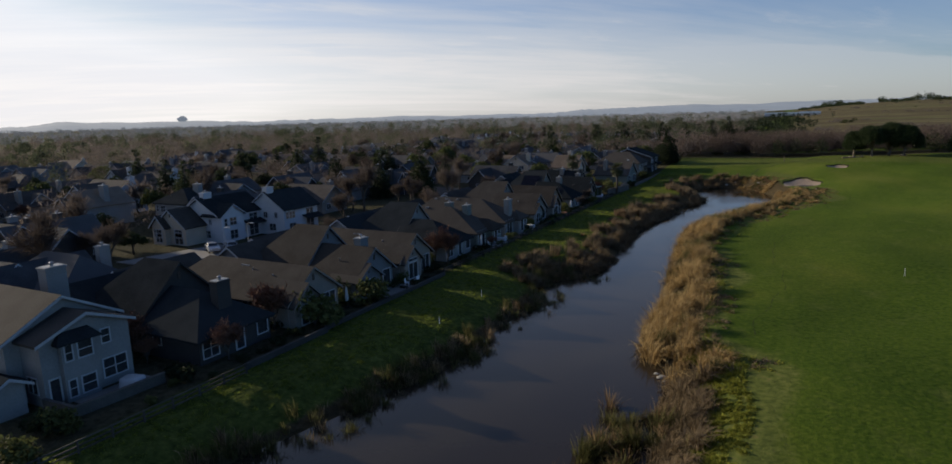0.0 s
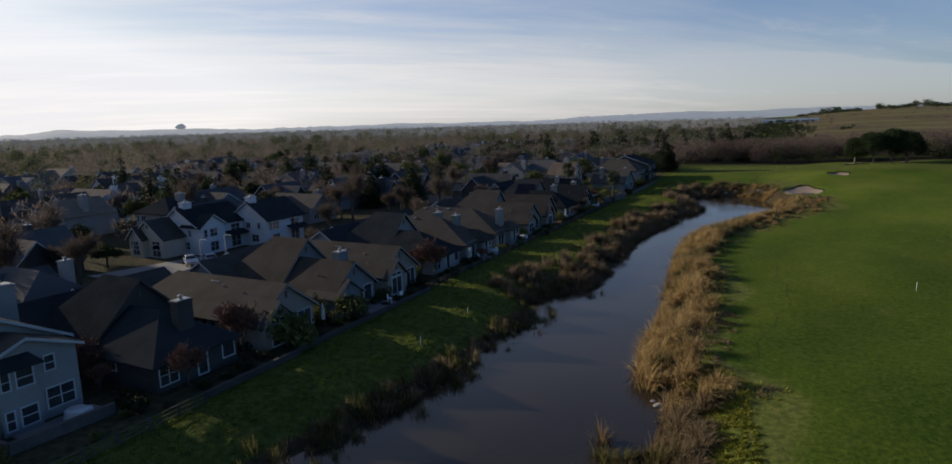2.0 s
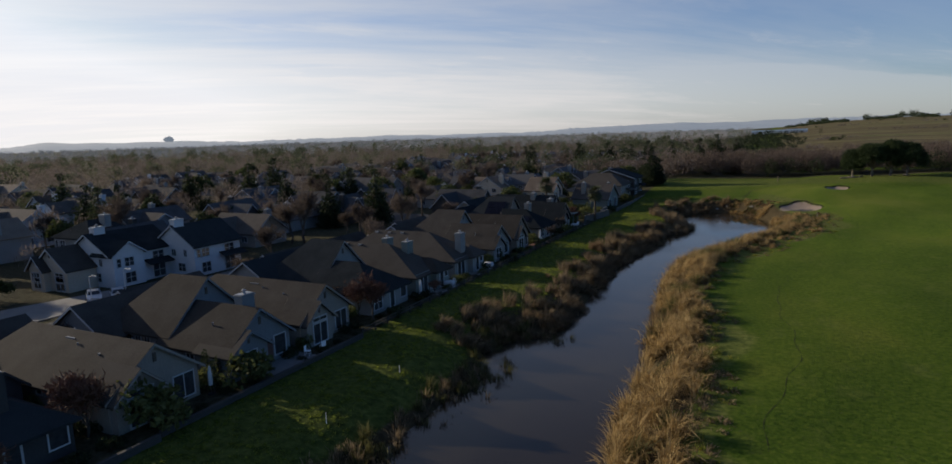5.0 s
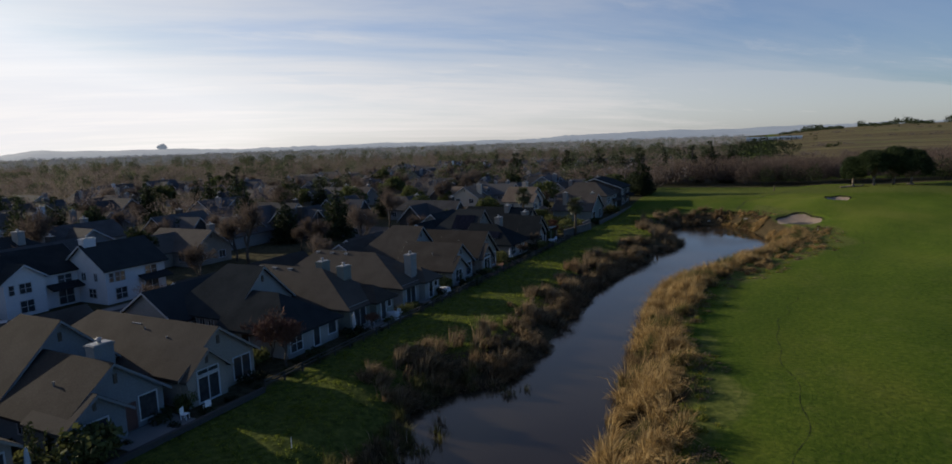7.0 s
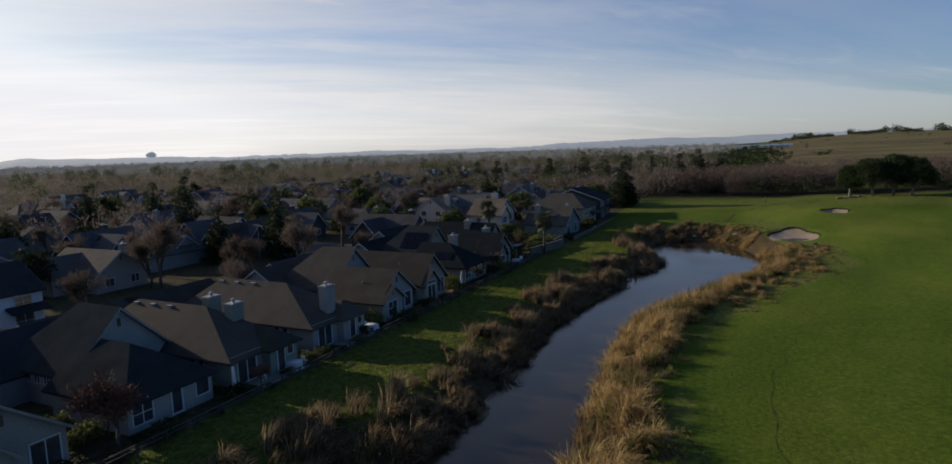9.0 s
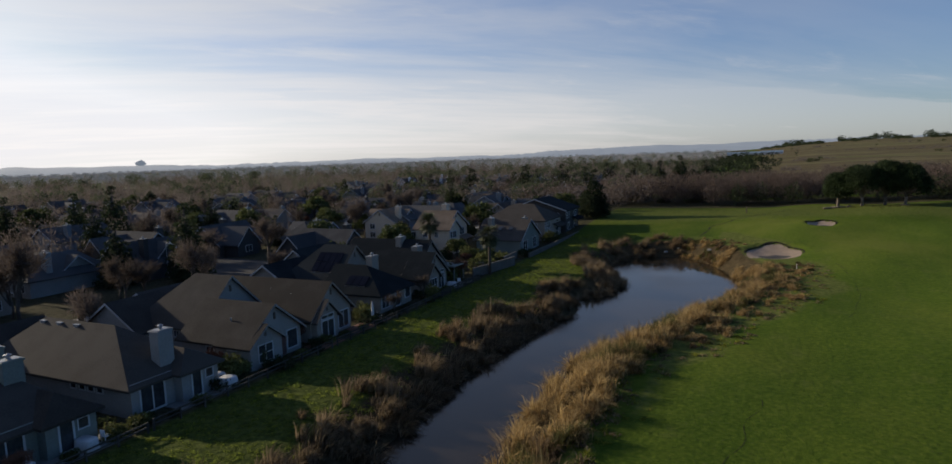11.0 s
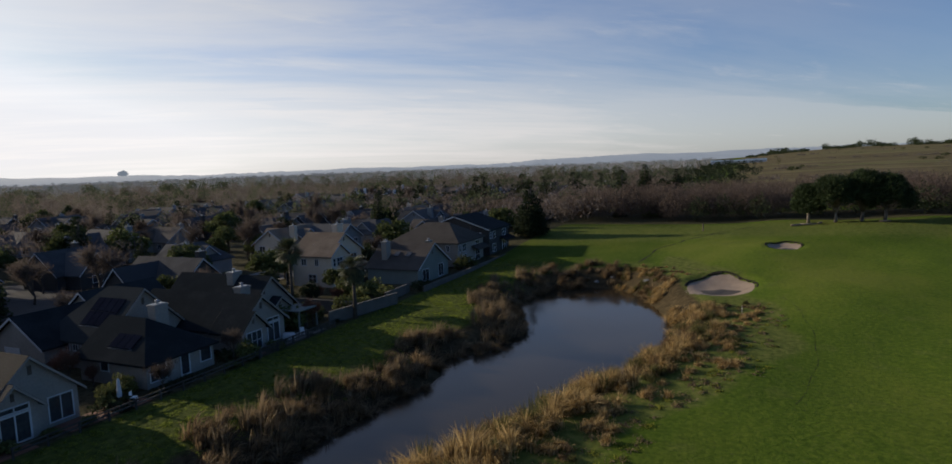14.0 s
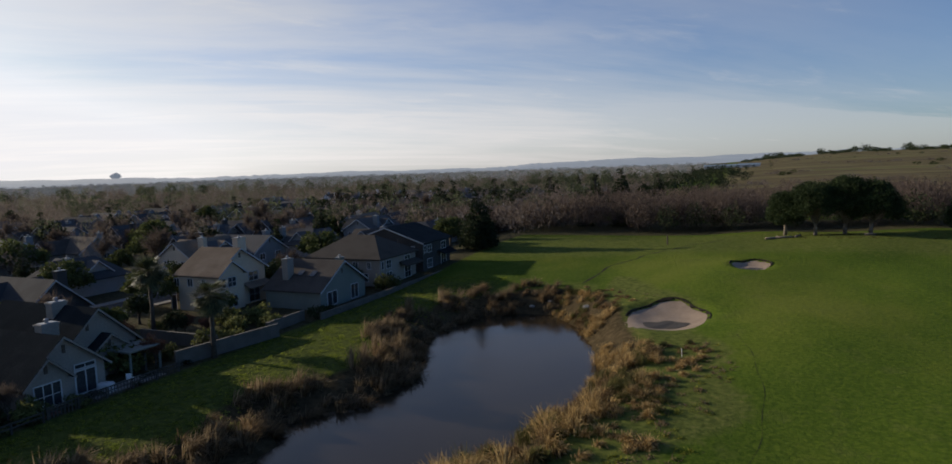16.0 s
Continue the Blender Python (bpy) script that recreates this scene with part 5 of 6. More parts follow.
for x, y, w, low, top, dx, seed in ((17.6, 262.5, 2.7, 0.6, 8.6, -0.2, 31), (22.6, 261.0, 4.2, 2.4, 10.0, -0.3, 32), (27.6, 263.0, 5.0, 2.0, 10.8, 0.2, 33), (31.6, 262.0, 4.4, 0.8, 10.0, 0.5, 34), (46.0, 262.0, 3.6, -1.0, 7.8, 1.0, 35)):
    leafy_tree("stone_pine", (x, y, ground_z(x, y)), dome_blobs(seed, int(22 + w * 11), w, low, top, dx), 150, 0.15, LEAF_PINE, 0.30, "dense dark green stone pine with a domed crown", group=PINES, base=1.6, bark=PINE_BARK)


def palm(at, tall, seed, turn=0):
    t = thing("palm_tree", at, "fan palm with a pale shaggy trunk in the garden", "palm", "palms in the garden", turn)
    part("trunk", Shape().tube([(0, 0, -0.2), (0.05, 0, tall * 0.5), (0, 0.05, tall)], [0.30, 0.21, 0.24], 10), BARK, t, fix=False, smooth=True)
    rr = np.random.default_rng(seed)
    vs, fs, n = [], [], 0
    for k in range(120):
        az, el = rr.uniform(0, math.tau), rr.uniform(-1.15, 1.25)
        L = rr.uniform(1.5, 2.3)
        d = np.array([math.cos(az) * math.cos(el), math.sin(az) * math.cos(el), math.sin(el)])
        side = np.array([-math.sin(az), math.cos(az), 0])
        up = np.cross(d, side)
        hub = np.array([0, 0.05, tall]) + d * L * 0.5
        for j in range(9):
            a = (j - 4) * 0.24
            tip = hub + (d * math.cos(a) + side * math.sin(a)) * L * 0.62 - np.array([0, 0, 0.16 * abs(a) + 0.22])
            vs += [hub - side * 0.02, hub + side * 0.05 * math.cos(a) + up * 0.02, (hub + tip) / 2 + side * 0.08, tip, (hub + tip) / 2 - side * 0.08]
            fs.append((n, n + 1, n + 2, n + 3, n + 4))
            n += 5
        vs += [np.array([0, 0.05, tall]) - side * 0.02, np.array([0, 0.05, tall]) + side * 0.02, hub + side * 0.02, hub - side * 0.02]
        fs.append((n, n + 1, n + 2, n + 3))
        n += 4
    part("fronds", Shape().add(vs, fs), LEAF_PALM, t, fix=False)


palm((-39.2, 175.6, ground_z(-39.2, 175.6)), 6.6, 3)
palm((-52.2, 179.0, 2.0), 8.0, 4, 40)


# ---- reeds ----
def reed_bed(name, xy, per, tall, mat, label, width=0.03, lean=0.55, droop=0.8, wind=(0.30, -0.45), spread=0.50, fade=True):
    """Tufts of bent blades: each blade leans out from its tuft, drawn along by the wind, and droops to its tip."""
    m = len(xy)
    size = tall * nrng.uniform(0.55, 1.2, m)
    if fade:
        size = size * (1 - 0.65 * sstep(pond_distance(xy[:, 0], xy[:, 1]), 3.0, 7.5)) * (1 - 0.35 * sstep(xy[:, 1], 150, 195)) * (1 - 0.4 * sstep(xy[:, 1], 199, 207))
    gust = nrng.normal(size=(m, 2)) * 0.35 + np.array(wind)
    tuft = np.repeat(np.arange(m), per)
    n = len(tuft)
    ang = nrng.uniform(0, math.tau, n)
    away = np.stack([np.cos(ang), np.sin(ang)], 1) * nrng.uniform(0.1, 1.0, (n, 1))
    pull = away + gust[tuft]
    foot = xy[tuft] + away * spread * nrng.uniform(0.3, 1.6, (n, 1)) * (0.6 + size[tuft][:, None] * 0.4)
    ln = np.linalg.norm(pull, axis=1, keepdims=True)
    d = np.concatenate([pull / np.maximum(ln, 1e-6), np.zeros((n, 1))], 1)
    tilt = np.clip(lean * ln + nrng.normal(size=(n, 1)) * 0.08, 0.02, 1.0)
    h1 = (size[tuft] * nrng.uniform(0.65, 1.2, n))[:, None]
    s = np.stack([-d[:, 1], d[:, 0], np.zeros(n)], 1) * (width * nrng.uniform(0.6, 1.4, (n, 1))) + nrng.normal(size=(n, 3)) * width * 0.4
    p = np.concatenate([foot, (np.maximum(height(foot[:, 0], foot[:, 1]), -0.3) - 0.05)[:, None]], 1)
    up = np.array([0, 0, 1.0])
    rings = [(p, 0.7)]
    for k, (step, w) in enumerate(((0.62, 1.0), (0.50, 0.12))):
        t = np.clip(tilt * (0.7 + 0.85 * k) + droop * 0.65 * k * tilt + 0.18 * k * droop, 0, 2.2)
        p = p + (up * np.cos(t) + d * np.sin(t)) * h1 * step
        rings.append((p, w))
    v = np.stack([q + s * w * sg for q, w in rings for sg in (-1, 1)], 1).reshape(-1, 3)
    b = np.arange(n)[:, None] * 6
    f = np.concatenate([b + np.array([[2 * k, 2 * k + 1, 2 * k + 3, 2 * k + 2]]) for k in range(2)])
    return tagged(new(name, array_mesh(name, v, f, mat)), label, "reeds", kind="stuff")


def scatter(n, x0, x1, y0, y1, keep):
    pts = np.stack([nrng.uniform(x0, x1, n), nrng.uniform(y0, y1, n)], 1)
    k = keep(pts[:, 0], pts[:, 1], pond_distance(pts[:, 0], pts[:, 1]))
    return pts[nrng.random(n) < k]


def lumps(x, y, a=0.35, b=0.27):
    return 0.5 + 0.5 * np.sin(x * a * 2 + 2 * np.sin(y * b)) * np.sin(y * a * 1.7 - x * b)


def right_side(x, y):
    return np.where(y < 200, x > -17 + 14 * sstep(y, 140, 190), x > -14)


def right_width(y):
    return 6.0 + 4.6 * sstep(y, 122, 152) - 2.0 * sstep(y, 190, 206) + 0.9 * np.sin(y * 0.31) + 0.6 * np.sin(y * 0.83 + 1)


pts = scatter(6600, -20, 14, 67.5, 216, lambda x, y, d: right_side(x, y) * (d > -0.8) * (d < right_width(y) - 1.5) * (0.22 + 0.78 * sstep(lumps(x, y, 0.42, 0.3), 0.2, 0.7)) * (((x - 3.0) / 6.9) ** 2 + ((y - 200.5) / 9.5) ** 2 > 1) * (d > np.where(y > 150, -0.2, -0.8)) * sstep(y + 2 * np.sin(x * 2), 67.5, 70) * (1 - 0.15 * sstep(y, 194, 210)))
gold = lumps(pts[:, 0] + 31, pts[:, 1], 0.16, 0.11) + nrng.normal(size=len(pts)) * 0.16 + 0.14 - 0.22 * sstep(pts[:, 1], 135, 200) - 0.25 * sstep(pts[:, 1], 197, 206)
reed_bed("golden_reeds", pts[gold > 0.44], 105, 1.85, REED_GOLD, "golden dry reeds blown over along the fairway bank", 0.023, 0.55, 0.8)
reed_bed("green_rushes", pts[(gold <= 0.44) & (gold > 0.2)], 100, 1.6, REED_GREEN, "olive rushes standing among the dry reeds", 0.020, 0.30, 0.45)
reed_bed("brown_reeds", pts[gold <= 0.2], 95, 1.5, REED_BROWN, "brown withered reeds along the fairway bank", 0.020, 0.48, 0.7)
pts = scatter(300, -10, -2, 44, 63, lambda x, y, d: (x > -9.8) * (d > -4.6) * (d < 0.2) * (0.15 + 0.85 * lumps(x, y, 0.5, 0.4)) * sstep(-y + 1.2 * np.sin(x * 2), -62, -59))
reed_bed("green_rushes", pts[::2], 90, 1.75, REED_GREEN, "olive rushes standing in the water off the near bank", 0.024, 0.34, 0.5)
reed_bed("brown_reeds", pts[1::2], 80, 1.5, REED_BROWN, "brown withered rushes standing in the water", 0.024, 0.4, 0.6)
pts = scatter(420, -6, 1, 36, 67, lambda x, y, d: (x > -6) * (d > -0.4) * (d < 2.6) * (0.3 + 0.7 * lumps(x, y, 0.5, 0.4)))
reed_bed("golden_reeds", pts, 90, 1.35, REED_STRAW, "straw-coloured reeds along the near bank of the pond", 0.022, 0.5, 0.8)
pts = scatter(1500, -5, 3, 52, 74, lambda x, y, d: (x > -5) * (d > 2.0) * (d < 5.6) * (0.3 + 0.7 * lumps(x, y, 0.6, 0.5)))
reed_bed("tussock_grass", pts, 60, 0.30, TUSSOCK, "bright green rough tussock grass at the bank", 0.03, 0.6, 0.7, spread=0.4)
pts = scatter(6400, -38, -14, 90, 226, lambda x, y, d: (x < -17 + 6 * sstep(y, 200, 212)) * (d > -0.6) * (d < 6.0 - 2.4 * np.exp(-((y - 169) / 9) ** 2) + 0.8 * np.sin(y * 0.27) + 0.8 * np.sin(y * 0.71)) * (0.05 + 0.8 * sstep(lumps(x, y), 0.25, 0.75)) * (1 - 0.2 * sstep(y, 205, 216)))
gold = lumps(pts[:, 0], pts[:, 1] + 9, 0.2, 0.13) + nrng.normal(size=len(pts)) * 0.2
reed_bed("brown_reeds", pts[gold < 0.42], 60, 1.15, REED_BROWN, "brown withered reeds and brush along the lawn bank", 0.024, 0.5, 0.5, wind=(0.55, 0.45), spread=0.4, fade=False)
reed_bed("golden_reeds", pts[gold >= 0.42], 60, 1.3, REED_STRAW, "straw-coloured reeds leaning along the lawn bank", 0.024, 0.60, 0.5, wind=(0.6, 0.5), spread=0.4, fade=False)
pts = scatter(1000, -37, -20, 92, 208, lambda x, y, d: (x < -20) * (d > 1.5) * (d < 6.6 - 3 * np.exp(-((y - 169) / 9) ** 2)) * sstep(lumps(x, y, 0.28, 0.19), 0.5, 0.85))
reed_bed("golden_reeds", pts, 60, 1.7, REED_STRAW, "tall straw reeds in tufts on the lawn bank", 0.024, 0.30, 0.35, wind=(0.5, 0.4), spread=0.35, fade=False)
pts = scatter(1700, -36, -15, 96, 207, lambda x, y, d: (x < -16) * (d > -0.6) * (d < 1.6) * (np.sin(y * 0.21 + 1.5 * np.sin(y * 0.05)) > -0.45))
reed_bed("golden_reeds", pts, 70, 1.15, REED_STRAW, "pale straw reeds fallen along the water's edge", 0.024, 0.8, 0.8, wind=(0.7, 0.5))
pts = scatter(2600, -33, -19, 38, 99, lambda x, y, d: (x < -18) * (d > -3.2) * (d < 1.8) * (0.15 + 0.85 * sstep(lumps(x, y, 0.33, 0.21), 0.35, 0.8)) * (0.35 + 0.65 * (d > -2.4)))
reed_bed("green_rushes", pts[::2], 50, 1.0, REED_GREEN, "thin rushes standing in the shallow water", 0.022, 0.3, 0.4)
reed_bed("golden_reeds", pts[1::2], 45, 0.9, REED_STRAW, "thin pale reeds at the lawn bank", 0.02, 0.35, 0.5)

pts = scatter(260, 14, 44, 252, 262, lambda x, y, d: (0.2 + 0.8 * lumps(x, y, 0.4, 0.3)) * (((x - 28) / 14) ** 2 + ((y - 257.5) / 4.6) ** 2 < 1))
reed_bed("weeds", pts, 40, 0.75, REED_GREEN, "rough weeds and brush under the pines", 0.05, 0.5, 0.7)
for x, y, ln, tn in ((15.2, 257.2, 2.6, 30), (17.3, 257.8, 3.2, 5), (19.6, 258.8, 2.2, 65), (31.0, 258.4, 1.8, -20)):
    lg = thing("log", (x, y, ground_z(x, y) + 0.16), "pale weathered log lying under the pines", "log", "logs under the pines", tn)
    part("log", Shape().tube([(-ln / 2, 0, 0), (0, 0.06, 0.03), (ln / 2, 0, 0.1)], [0.22, 0.2, 0.15], 9), PINE_BARK, lg, fix=False, smooth=True)

# grass blades standing on the lawn between the gardens and the reeds
pts = scatter(17000, -38.4, -24, 34, 222, lambda x, y, d: (d > 1.5) * (0.35 + 0.65 * lumps(x, y, 0.45, 0.33)) * (0.3 + 0.7 * sstep(d, 2.5, 5.5)))
reed_bed("lawn_grass", pts, 22, 0.13, GRASS_LIME, "short bright lawn grass between the gardens and the pond", 0.022, 0.5, 0.5, spread=0.55, fade=False)
pts = scatter(6400, -14, 14, 67, 214, lambda x, y, d: right_side(x, y) * (d > right_width(y) - 2.8) * (d < right_width(y) + 1.0 + 0.8 * np.sin(x + y * 0.6)) * (0.3 + 0.7 * lumps(x, y, 0.5, 0.4)) * (((x - 3.0) / 6.2) ** 2 + ((y - 201) / 8) ** 2 > 1))
reed_bed("fringe_grass", pts[::2], 34, 0.85, REED_STRAW, "low dead grass along the outer edge of the reeds", 0.026, 0.8, 0.8, wind=(0.5, -0.3), spread=0.7)
reed_bed("fringe_grass", pts[1::2], 34, 0.6, TUSSOCK, "rough green grass along the outer edge of the reeds", 0.026, 0.6, 0.7, spread=0.6)

# ---- thicket beyond the fairway, far woods ----
def far_trees(name, xyz, tall, wide, mat, label, per=46, blade=0.5, squash=1.0, category="trees", fat=0.4):
    """Crowns of many small sprays on a short stem, one joined mass of trees too many to count."""
    n = len(xyz)
    d = unit(nrng.normal(size=(n, per, 3)))
    r = nrng.uniform(0.35, 1.0, (n, per, 1)) ** 0.6
    lump = 1 + 0.25 * np.sin(d[:, :, :1] * 5 + nrng.uniform(0, 6, (n, 1, 1))) * np.cos(d[:, :, 1:2] * 4)
    half = tall[:, None, None] * 0.42
    c = d * r * lump * np.concatenate([np.broadcast_to(wide[:, None, None], (n, 1, 1)), np.broadcast_to(wide[:, None, None], (n, 1, 1)), half], 2)
    c = c + xyz[:, None, :] + np.array([0, 0, 1]) * tall[:, None, None] * 0.55
    size = (blade * wide[:, None, None] * nrng.uniform(0.5, 1.3, (n, per, 1))).reshape(-1, 1)
    c = c.reshape(-1, 3)
    a = unit(nrng.normal(size=c.shape) + np.array([0, 0, 0.7 * squash]))
    b = unit(np.cross(a, nrng.normal(size=c.shape)))
    v = np.stack([c - a * size, c + b * size * fat, c + a * size, c - b * size * fat], 1).reshape(-1, 3)
    return tagged(new(name, array_mesh(name, v, np.arange(len(v)).reshape(-1, 4), mat)), label, category, kind="stuff")


def heights(x, y):
    return np.stack([x, y, height(x, y)], 1)


n = 900
x, y = nrng.uniform(-75, 150, n), 276 + nrng.gamma(2.0, 9.0, n)
far_trees("thicket", heights(x, y), nrng.uniform(5.5, 10.5, n), nrng.uniform(1.8, 3.4, n), THICKET_TWIG, "tangled brown leafless thicket beyond the fairway", 250, 0.16, 2.0, "thicket", 0.15)
n = 44
x, y = nrng.uniform(-75, 150, n), 272 + nrng.gamma(2.0, 4.0, n)
far_trees("thicket_evergreen", heights(x, y), nrng.uniform(3.5, 7.5, n), nrng.uniform(1.8, 3.2, n), LEAF_DARK, "dark evergreen shrubs in the thicket", 330, 0.11, 0.5, "thicket")


n = 760
x, y = -112 - 260 * nrng.random(n), nrng.uniform(60, 440, n)
far_trees("neighbourhood_trees", heights(x, y), nrng.uniform(5, 10.5, n), nrng.uniform(2.0, 4.2, n), WOODS_TWIG, "brown leafless trees among the further roofs", 210, 0.15, 2.0, "woods", 0.14)
n = 120
x, y = -130 - 240 * nrng.random(n), nrng.uniform(60, 440, n)
far_trees("neighbourhood_evergreens", heights(x, y), nrng.uniform(5, 11, n), nrng.uniform(2.0, 3.8, n), WOODS_LEAF, "dark evergreens among the further roofs", 360, 0.10, 0.4, "woods")


def wood_spots(n, r0, r1, a0, a1):
    r = r0 * (r1 / r0) ** nrng.random(n)
    a = np.radians(nrng.uniform(a0, a1, n))
    x, y = r * np.sin(a), 60 + r * np.cos(a)
    ok = ~((y > 300) & (x + 0.05 * y > -8)) & ~((x > -300) & (y < 430) & (x > -300 + 0 * y)) | ((y > 262) & (y < 430) & (x > -130) & (x + 0.10 * y < -6))
    return x[ok], y[ok]


def grove_weight(x, y):
    """Evergreens keep together in groves."""
    return sstep(np.sin(x * 0.021 + 1.7 * np.sin(y * 0.011)) * np.sin(y * 0.017 + 0.6 + x * 0.006), -0.15, 0.45)


# the backdrop pair wears the hazed, glowing colours; the nearer pair is only paled
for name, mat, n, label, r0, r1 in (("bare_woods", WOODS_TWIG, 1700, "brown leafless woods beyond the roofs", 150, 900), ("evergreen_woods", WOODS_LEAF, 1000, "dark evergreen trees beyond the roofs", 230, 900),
                                    ("backdrop_bare_woods", HAZED_TWIG, 2300, "brown woods across the far plain", 800, 3400), ("backdrop_evergreens", HAZED_LEAF, 1500, "dark evergreens across the far plain", 800, 3400)):
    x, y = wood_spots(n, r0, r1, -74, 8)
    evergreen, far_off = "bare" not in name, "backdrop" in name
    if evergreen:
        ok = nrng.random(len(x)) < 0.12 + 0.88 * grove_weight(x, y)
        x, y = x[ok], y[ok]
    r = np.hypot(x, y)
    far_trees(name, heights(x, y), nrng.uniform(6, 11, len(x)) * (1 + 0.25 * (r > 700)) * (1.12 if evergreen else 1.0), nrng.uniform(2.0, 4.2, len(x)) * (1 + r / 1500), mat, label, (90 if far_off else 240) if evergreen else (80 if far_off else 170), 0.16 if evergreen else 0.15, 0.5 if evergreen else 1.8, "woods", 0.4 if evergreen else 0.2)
n = 130
a, r = np.radians(nrng.normal(-2.8, 1.8, n)), nrng.uniform(330, 1300, n)
far_trees("field_edge_trees", heights(r * np.sin(a), 60 + r * np.cos(a)), nrng.uniform(4, 10, n), nrng.uniform(2, 4.5, n), LEAF_DARK, "dark trees at the edge of the dry fields", 110, 0.22, 0.4, "woods")
n = 520
x, y = np.concatenate([nrng.normal(8, 16, n // 3), nrng.uniform(40, 260, n - n // 3)]), np.concatenate([nrng.normal(352, 16, n // 3), nrng.normal(345, 26, n - n // 3)])
far_trees("field_brush", heights(x, y), nrng.uniform(3, 8.5, n), nrng.uniform(2.2, 4.5, n), THICKET_TWIG, "brown leafless brush at the foot of the dry fields", 170, 0.13, 1.6, "brush", 0.16)
n = 620
belt = nrng.integers(0, 4, n)
x = nrng.uniform(-60, 1100, n)
y = np.array([520.0, 760.0, 1150.0, 1700.0])[belt] + 0.22 * x * np.array([0.3, -0.2, 0.5, 0.2])[belt] + nrng.normal(0, 14, n) + 30 * np.sin(x * 0.013 + belt)
ok = (np.sin(x * 0.017 + belt * 2.1) + np.sin(x * 0.043 + belt) > -0.2) & (x > -0.02 * y)
x, y = x[ok], y[ok]
far_trees("field_hedges", heights(x, y), nrng.uniform(1.5, 4.5, len(x)), nrng.uniform(2.5, 7, len(x)), WOODS_TWIG, "low brown hedges and brush across the dry fields", 70, 0.16, 0.8, "brush", 0.25)
n = 60
x, y = nrng.uniform(-40, 1000, n), nrng.uniform(700, 2500, n)
far_trees("field_bushes", heights(x, y), nrng.uniform(2, 5, n), nrng.uniform(2.5, 6, n), LEAF_OLIVE, "scattered dark bushes over the dry fields", 90, 0.2, 0.3, "bushes")
n = 420
a = np.radians(nrng.uniform(-1, 26, n))
a = a[np.sin(a * 61) + 0.8 * np.sin(a * 139 + 1) > -1.0]
r = nrng.uniform(2300, 2900, len(a))
far_trees("hilltop_trees", heights(r * np.sin(a), r * np.cos(a)) - np.array([0, 0, 5.0]), nrng.uniform(9, 26, len(a)) * (0.6 + 0.6 * np.sin(a * 61) ** 2), nrng.uniform(7, 15, len(a)), LEAF_DARK, "dark trees along the far hilltop", 110, 0.2, 0.3, "woods")

# far hills, their haze carried by colour and glow
s = Shape()
N = 900
hill_rng = random.Random(8)
small = [hill_rng.uniform(-1, 1) for _ in range(N + 3)]
for i in range(N + 1):
    a = radians(-100 + 150 * i / N)
    k = i / N
    deg = math.degrees(a)
    rise = min(1.0, max(0.0, (deg + 23) / 14))
    top = 28 + 24 * rise * rise * (3 - 2 * rise) + 10 * math.exp(-((deg + 56) / 7) ** 2) + 14 * math.exp(-((deg + 60.5) / 1.7) ** 2) + 3 * math.sin(k * 47) + 2.5 * math.sin(k * 113 + 2) + 1.6 * math.sin(k * 291) + 2.4 * (small[i] + small[i + 1]) * (0.5 + 0.5 * math.sin(k * 37))
    for rad, z in ((3400, -20), (3900, top * 0.55), (4300, top), (4600, -40)):
        s.v.append((rad * math.sin(a), rad * math.cos(a), z))
    if i:
        for j in range(3):
            q = (i - 1) * 4 + j
            s.f.append((q, q + 4, q + 5, q + 1))
tagged(new("backdrop", s.mesh("backdrop", HAZED_HILL, True, True)), "low hills along the horizon, coloured and glowing bluish for haze", "hills", kind="structure")
# its crown shares the hills' hazy bluish glow
leafy_tree("evergreen_tree", (4300 * math.sin(radians(-52.0)), 4300 * math.cos(radians(-52.0)), 30), [(0, 0, 22, 20, 0.7), (14, 6, 18, 14, 0.7), (-14, -6, 18, 14, 0.7)], 0.9, 5.0, HAZED_HILL, 2.0, "lone round tree on the horizon hill", base=6)


